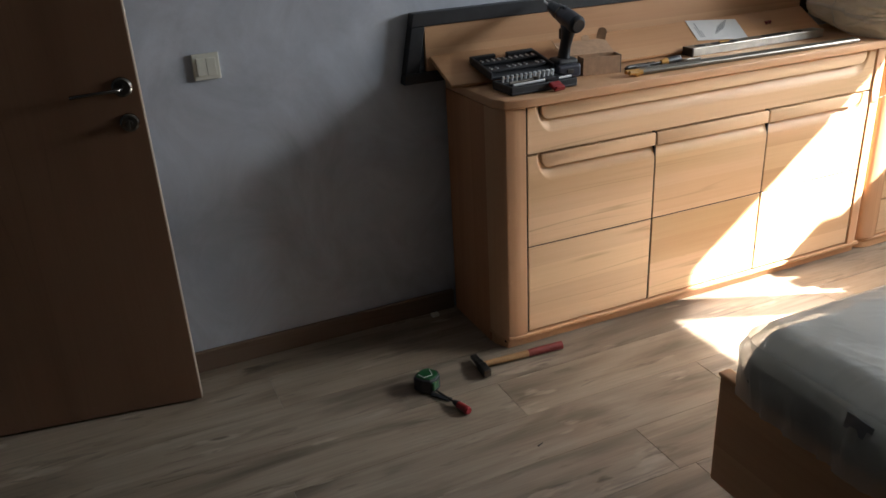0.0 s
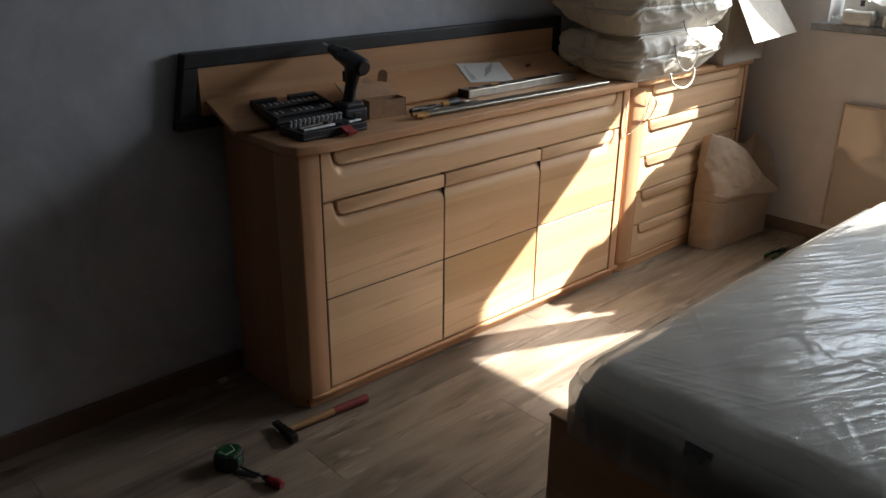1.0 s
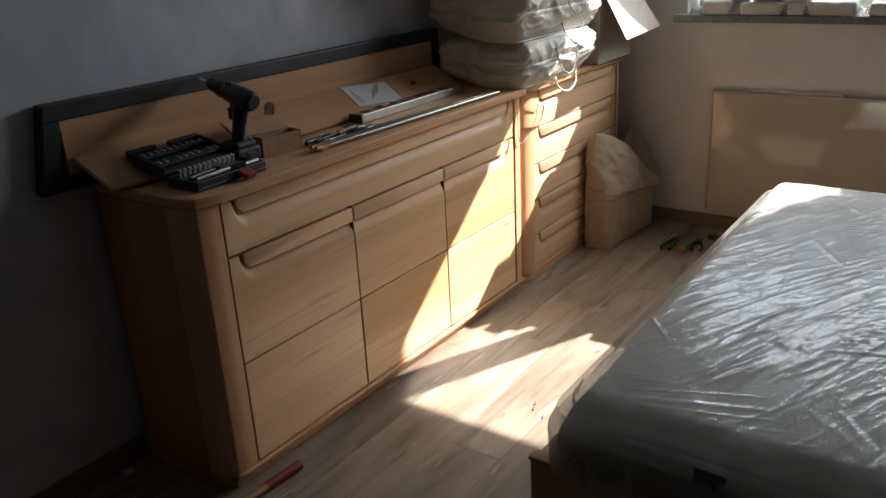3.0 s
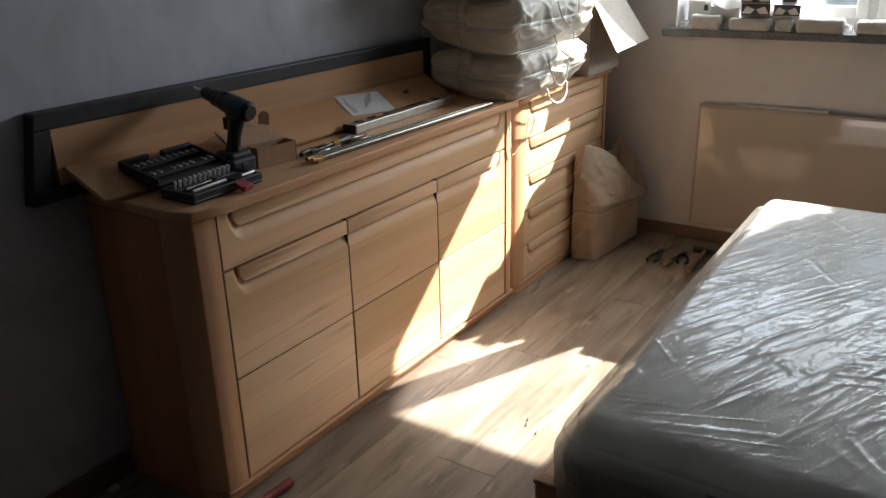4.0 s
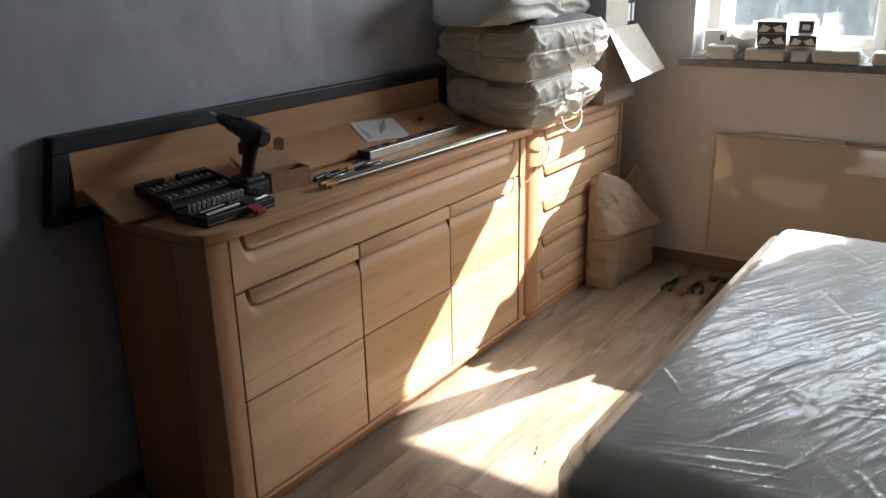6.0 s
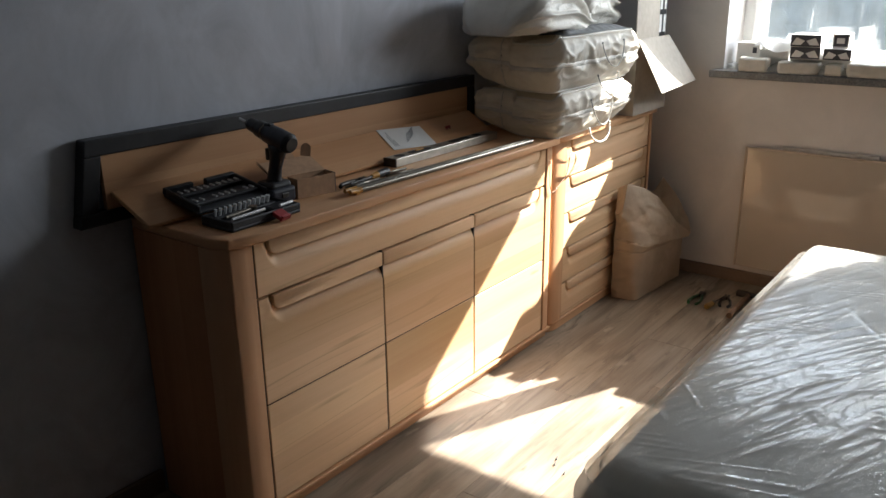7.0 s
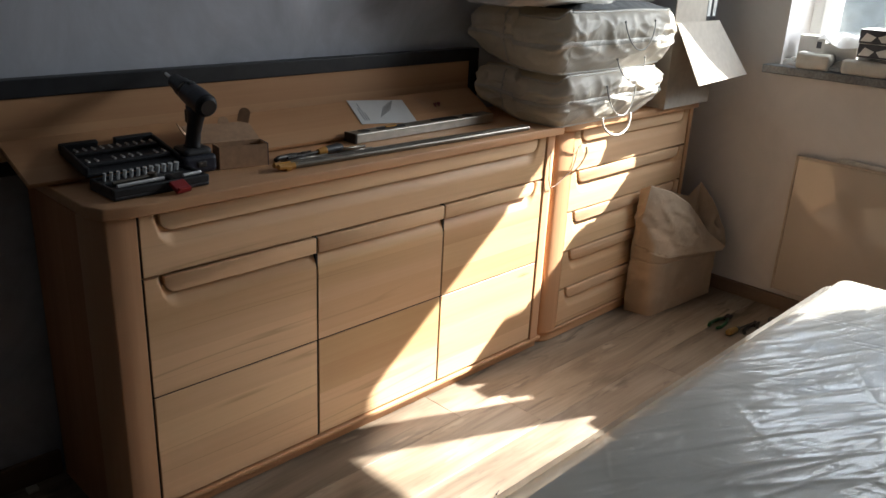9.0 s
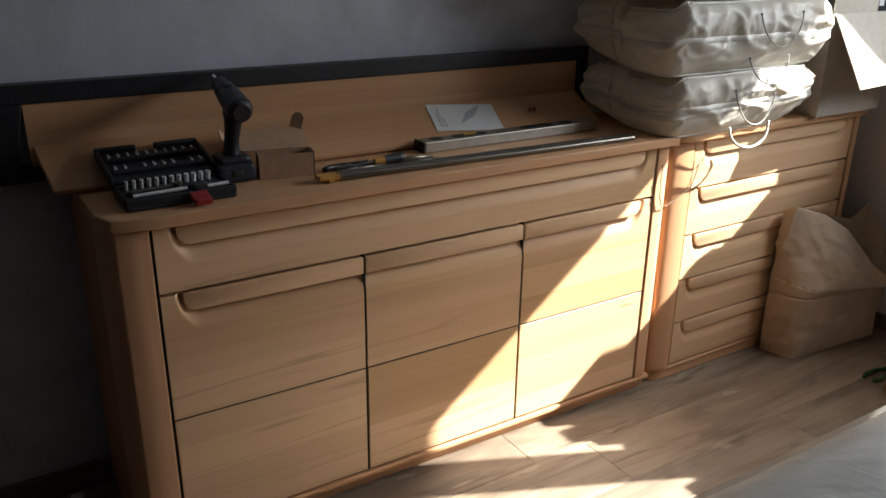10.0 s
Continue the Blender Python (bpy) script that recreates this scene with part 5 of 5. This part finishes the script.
part("selector", box(0.000, 0.018, -0.010, 0.016, 0.200, 0.213, 0.004), M_plast, drill, local=True)
part("clutch_ring", along(0.1005, 0.106, 0.0235, 0.0235), M_steel, drill, "grey clutch ring", local=True, smooth=True, flat_angle=40)
part("clutch", along(0.106, 0.130, 0.0245, 0.0230), M_plast, drill, local=True, smooth=True, flat_angle=40)
ck = along(0.1305, 0.136, 0.0170, 0.0195)
along(0.136, 0.166, 0.0195, 0.0180, bm=ck)
along(0.166, 0.182, 0.0180, 0.0095, bm=ck)
part("chuck", ck, M_plast, drill, "ribbed black chuck", local=True, smooth=True, flat_angle=40)
part("drill_bit", along(0.181, 0.216, 0.0042, 0.0038, 8), M_bits, drill, "steel bit", local=True)
part("trigger", box(-0.004, 0.010, 0.000, 0.014, 0.112, 0.146, 0.004), M_dsteel, drill, local=True)

kb = thing("cardboard_box", "small open brown cardboard box beside the drill", "box", pose(1.624, 2.197, TT + 0.0005, 0, 0, -11))
KW, KD, KH = 0.124, 0.050, 0.055
part("front_wall", box(-KW, 0, 0, 0.002, 0, KH), M_kraft, kb, local=True)
part("back_wall", box(-KW, 0, KD - 0.002, KD, 0, KH), M_kraft, kb, local=True)
part("side_wall", box(-0.002, 0, 0.002, KD - 0.002, 0, KH), M_kraft, kb, local=True)
part("side_wall", box(-KW, -KW + 0.002, 0.002, KD - 0.002, 0, KH), M_kraft, kb, local=True)
part("bottom", box(-KW + 0.002, -0.002, 0.002, KD - 0.002, 0, 0.002), M_kraft, kb, local=True)
part("dark_edge", box(0.0002, 0.0024, 0.0, KD, 0.0, KH + 0.001), M_ink, kb, "dark printed end", local=True)
LK = pose(0, KD - 0.001, KH, 21, 0, 0)
fl = box(-KW - 0.050, 0.0, 0, 0.085, 0, 0.002)
bmesh.ops.transform(fl, matrix=LK, verts=fl.verts)
part("lid", fl, M_kraft, kb, "opened lid leaning back", local=True)


def tab(w, h, at, turn, lean):
    own = prism([(-w, 0), (w, 0)] + arc(0, h - w, w, 0, 180, 10), 0.002, m=LK @ pose(at, 0.084, 0.001, lean, 0, turn))
    part("tuck_tab", own, M_kraft, kb, "rounded tuck tab", local=True)


tab(0.015, 0.038, -0.014, -30, 50)
tab(0.014, 0.018, -0.066, 0, 40)
lf = box(0, 0.002, 0.0, KD * 0.9, 0, 0.045)
bmesh.ops.transform(lf, matrix=LK @ pose(-KW - 0.049, 0.002, 0.0, 0, -38, 0), verts=lf.verts)
part("side_flap", lf, M_kraft, kb, "raised side flap", local=True)

# steel tubes, spirit level, leaflet
for ya, yb, z, r in ((2.126, 2.094, 0.0092, 0.0086), (2.145, 2.113, 0.0092, 0.0086)):
    p0, p1 = Vector((1.655, ya, TT + z)), Vector((2.535, yb, TT + z))
    tb = thing("steel_tube", "polished steel tube with an amber end cap lying on the top", "tube", p0, group="steel tubes on the sideboard")
    part("tube", rod(p0, p1, r, r, 20), M_steel, tb, smooth=True, flat_angle=40)
    part("end_cap", rod(p0 + Vector((-0.022, 0.001, 0)), p0 + Vector((0.006, 0, 0)), r * 0.85, r * 1.02, 16), M_yellow, tb, "amber plastic cap", smooth=True, flat_angle=40)
    part("cap_lug", box(p0.x - 0.030, p0.x - 0.014, p0.y - 0.010, p0.y + 0.002, TT + 0.0005, TT + 0.012, 0.002), M_yellow, tb, "amber plastic lug")
    part("cap_clip", rod(p0 + Vector((-0.052, -0.006, 0.004)), p0 + Vector((-0.026, -0.004, 0.002)), 0.0065, 0.0075, 14), M_yellow, tb, "amber plastic clip", smooth=True, flat_angle=40)

lev = thing("spirit_level", "aluminium spirit level lying flat on the sideboard", "spirit level", (1.953, 2.272, TT))
body = box(1.957, 2.543, 2.248, 2.299, TT + 0.0005, TT + 0.028, 0.002)
part("rail", body, M_alu, lev)
part("end_cap", box(1.951, 1.9568, 2.2475, 2.2995, TT + 0.0004, TT + 0.0285, 0.001), M_dsteel, lev, "dark grey end cap")
for x0, x1, w in ((1.985, 2.025, 0.016), (2.055, 2.165, 0.015), (2.28, 2.395, 0.015), (2.425, 2.465, 0.016)):
    pts = arc(x1 - w, 0, w, -90, 90, 8) + arc(x0 + w, 0, w, 90, 270, 8)
    part("vial_window", prism(pts, 0.0012, m=Matrix.Translation((0, 2.277, TT + 0.0275))), M_plast, lev, "dark vial window")
part("vial", rod((2.09, 2.277, TT + 0.0292), (2.13, 2.277, TT + 0.0292), 0.004, 0.004, 10), M_yellow, lev, "amber vial")

slope = math.degrees(math.atan2(LB.z - LA.z, LB.y - LA.y))
PM = pose(2.155, 2.372, 0.8305 + 0.0735 * (2.372 - 2.306) / 0.122 + 0.0157, slope, 0, 0) @ pose(0, 0, 0, 0, 0, -7)
leaf = thing("leaflet", "white printed instruction leaflet lying on the ledge", "leaflet", PM)
part("page", box(-0.105, 0.105, -0.060, 0.046, 0, 0.0012), M_paper, leaf, local=True)
pl = bmesh.new()
for k in range(6):
    tube([(-0.018 + 0.010 * k, -0.030 + 0.006 * k, 0.0014), (0.012 + 0.010 * k, 0.012 + 0.006 * k, 0.0014)], 0.0007, 4, bm=pl)
for k in range(5):
    tube([(-0.018 + 0.0075 * k, -0.030 + 0.0105 * k, 0.0014), (0.032 + 0.0075 * k, 0.000 + 0.0105 * k, 0.0014)], 0.0007, 4, bm=pl)
part("printed_lines", pl, M_greyink, leaf, "fine printed line drawing", local=True)
for k, (y0, y1) in enumerate(((-0.045, 0.010), (-0.045, 0.030), (-0.045, -0.010))):
    part("text_bar", box(-0.086 + 0.008 * k, -0.0835 + 0.008 * k, y0, y1, 0.0010, 0.0016), M_greyink, leaf, "printed bar", local=True)

pch = thing("parts_pouch", "small clear plastic pouch with red plugs on the ledge", "pouch", pose(2.372, 2.372, 0.8305 + 0.0735 * 0.066 / 0.122 + 0.0157, slope, 0, 10))
part("pouch", sheet(14, 10, lambda u, v: (-0.055 + 0.11 * u, -0.04 + 0.08 * v, 0.001 + 0.010 * math.sin(math.pi * u) * math.sin(math.pi * v) + 0.003 * noise.noise(Vector((u * 6, v * 6, 0))))), M_pouch, pch, local=True, smooth=True)
for k in range(4):
    part("plug", rod((0.0 + 0.010 * k, -0.018 + 0.006 * (k % 2), 0.003), (0.004 + 0.010 * k, -0.004, 0.004), 0.0025, 0.0025, 8), M_red, pch, "red wall plug", local=True)


def screwdriver(m, length, r, mats, label, group=""):
    s = thing("screwdriver", label, "screwdriver", m, group)
    h = length * 0.45
    hd = rod((0, 0, r), (h * 0.12, 0, r), r * 0.75, r, 14)
    rod((h * 0.12, 0, r), (h * 0.7, 0, r), r, r * 0.85, 14, bm=hd)
    part("handle", hd, mats[0], s, local=True, smooth=True, flat_angle=40)
    part("collar", rod((h * 0.7, 0, r), (h, 0, r), r * 0.9, r * 0.55, 14), mats[1], s, local=True, smooth=True, flat_angle=40)
    part("shaft", rod((h, 0, r), (length, 0, r), r * 0.28, r * 0.25, 10), M_dsteel, s, local=True, smooth=True, flat_angle=40)
    return s


def pliers(m, size, mat, label):
    p = thing("pliers", label, "pliers", m)
    for s in (-1, 1):
        part("handle", tube([(0.0, s * 0.006, 0.007), (-0.25 * size, s * 0.020, 0.007), (-0.60 * size, s * 0.024, 0.007), (-0.75 * size, s * 0.016, 0.007)], 0.0065, 10), mat, p, local=True, smooth=True)
        part("jaw", prism([(0, 0), (0.25 * size, s * 0.002), (0.25 * size, s * 0.006), (0.04, s * 0.012), (0, s * 0.012)], 0.010, 0.001, 1, Matrix.Translation((0, 0, 0.002))), M_dsteel, p, local=True)
    part("pivot", rod((0, 0, 0.001), (0, 0, 0.015), 0.009, 0.009, 16), M_dsteel, p, local=True)
    return p


screwdriver(pose(1.865, 2.205, TT, 0, 0, 186), 0.19, 0.013, (M_plast, M_yellow), "black and amber screwdriver lying behind the tubes")
pliers(pose(1.745, 2.208, TT, 0, 0, 12), 0.12, M_dsteel, "steel pliers lying beside the screwdriver")
for k, (xa, ya, xb, yb) in enumerate(((1.66, 2.19, 1.80, 2.185), (1.83, 2.225, 1.95, 2.205), (1.84, 2.19, 1.95, 2.175))):
    rb = slab("steel_rod", rod((xa, ya, TT + 0.0045), (xb, yb, TT + 0.0045), 0.004, 0.004, 10), M_steel, "short steel rod among the tools on the top", "rod", "", True)

# thin cable over the two pieces of furniture
slab("cable", tube([(2.655, FY - 0.008, 0.745), (2.651, FY - 0.010, 0.70), (2.653, FY - 0.011, 0.65), (2.664, FY - 0.012, 0.618), (2.690, FY - 0.013, 0.622), (2.73, FY - 0.012, 0.640), (2.783, FY - 0.010, 0.664), (2.80, FY - 0.008, 0.70), (2.815, FY - 0.007, 0.75)], 0.0016, 6), plain("brown_cable", (0.16, 0.09, 0.05), 0.5), "thin brown cable hanging over the furniture fronts", "cable", "", True)


# ---- tools on the floor
def hammer(m, tip_mat, label):
    h = thing("hammer", label, "hammer", m)
    part("handle", rod((0.0, 0, 0.016), (0.285, 0, 0.014), 0.0095, 0.013, 12), M_handle if tip_mat is None else wood("hickory", (0.42, 0.27, 0.13), (0.34, 0.2, 0.09), BEECH_H, "x"), h, local=True, smooth=True, flat_angle=40)
    if tip_mat:
        part("painted_end", rod((0.165, 0, 0.015), (0.2865, 0, 0.014), 0.0122, 0.0138, 12), tip_mat, h, "red painted handle end", local=True, smooth=True, flat_angle=40)
    hd = box(-0.013, 0.013, -0.055, -0.005, 0.003, 0.029, 0.004)
    box(-0.011, 0.011, -0.010, 0.022, 0.005, 0.027, 0.004, bm=hd)
    prism([(-0.0115, 0), (0.0115, 0), (0.0115, 0.042), (-0.0115, 0.042)], 0.014, 0.003, 1, pose(0, 0.018, 0.009, 0, 0, 0), bm=hd)
    part("head", hd, M_dsteel, h, "dark steel head", local=True)
    return h


hammer(pose(1.022, 2.038, 0.0, 0, 0, -3), M_redpaint, "hammer with a wooden handle and red end, on the floor")
tm = thing("tape_measure", "green and black tape measure lying on the floor", "tape measure", pose(0.835, 2.025, 0.0, 0, 0, -55))
shape = [(-0.036, -0.006), (-0.030, -0.034), (0.006, -0.038), (0.030, -0.030), (0.038, -0.008), (0.034, 0.020), (0.014, 0.036), (-0.016, 0.036), (-0.032, 0.020)]
part("case", prism(shape, 0.046, 0.006, 3, Matrix.Translation((0, 0, 0.001))), M_plast, tm, local=True)
part("shell", prism([(x * 0.82, y * 0.82) for x, y in shape], 0.006, 0.003, 2, Matrix.Translation((0, 0, 0.044))), M_green, tm, "green moulded cover", local=True)
part("cover_stripe", tube([(-0.020, -0.018, 0.0505), (0.004, -0.024, 0.0505), (0.018, 0.0, 0.0505), (-0.004, 0.020, 0.0505)], 0.0012, 6), M_paper, tm, "pale printed line", local=True)
part("side_cover", box(0.012, 0.0385, -0.026, 0.004, 0.012, 0.040, 0.004), M_green, tm, "green side", local=True)
part("tape_end", box(0.030, 0.098, -0.038, -0.020, 0.001, 0.005, 0.001), M_plast, tm, "dark tape tongue", local=True)
screwdriver(pose(0.884, 1.838, 0.0, 0, 0, 106), 0.145, 0.013, (M_red, M_plast), "stubby screwdriver with a red handle on the floor")
slab("plastic_clip", box(1.022, 1.050, 2.418, 2.440, 0.0005, 0.012, 0.003), M_white, "small white plastic clip on the floor by the baseboard", "clip", "")
for x, y, a in ((0.985, 1.62, 20), (1.926, 1.616, 0), (1.897, 1.606, 40), (1.872, 1.560, 10)):
    slab("screw", rod((x, y, 0.003), (x + 0.018, y + 0.006, 0.003), 0.0024, 0.0012, 8), M_dsteel, "small dark screw on the floor", "screw", "")
pliers(pose(3.485, 1.742, 0.0, 0, 0, 2), 0.16, M_green, "pliers with green handles on the floor by the window")
screwdriver(pose(3.345, 1.666, 0.0, 0, 0, -8), 0.17, 0.014, (M_amber, M_plast), "screwdriver with an amber handle on the floor")
pliers(pose(3.515, 1.632, 0.0, 0, 0, 12), 0.14, M_dsteel, "dark steel pliers on the floor")
hammer(pose(3.590, 1.556, 0.0, 0, 0, 181), None, "wooden-handled hammer on the floor beside the bed")

# ---- laminate planks, laid along the room
PW, PL = 0.190, 1.285
PLANKS = {}


def plank_mesh(x0, x1, y0, y1):
    """One plank, sawn to its stretch of the row; alike planks share their mesh."""
    key = (round(x0, 3), round(x1, 3), round(y0, 3), round(y1, 3))
    if key not in PLANKS:
        own = box(x0 + 0.0004, x1 - 0.0004, y0 + 0.0004, y1 - 0.0004, -0.012, 0.0)
        edges_up = [e for e in own.edges if all(v.co.z > -0.001 for v in e.verts)]
        bmesh.ops.bevel(own, geom=edges_up, offset=0.0008, segments=1, affect="EDGES")
        bmesh.ops.recalc_face_normals(own, faces=own.faces)
        me = bpy.data.meshes.new("plank")
        own.to_mesh(me)
        own.free()
        me.materials.append(M_oak)
        PLANKS[key] = me
    return PLANKS[key]


floor = thing("floor", "grey-beige oak-look laminate plank floor", "floor", (0, 0, 0), kind="structure")
starts = {0: 1.03, 2: 1.26, 1: 1.63}
y = 1.945 + 0.095 + 2 * PW
while y > Y0 - PW / 2:
    idx = round((1.850 - y) / PW)
    x = starts.get(idx, (idx * 0.437) % PL)
    while x > X0:
        x -= PL
    while x < X1:
        cx = x + PL / 2
        a, b = max(x, X0) - cx, min(x + PL, X1) - cx
        lo, hi = max(y - PW / 2, Y0) - y, min(y + PW / 2, Y1) - y
        if b - a > 0.01 and hi - lo > 0.01:
            p = new("plank", plank_mesh(a, b, lo, hi))
            p.location = (cx, y, 0)
            p.parent = floor
        x += PL
    y -= PW
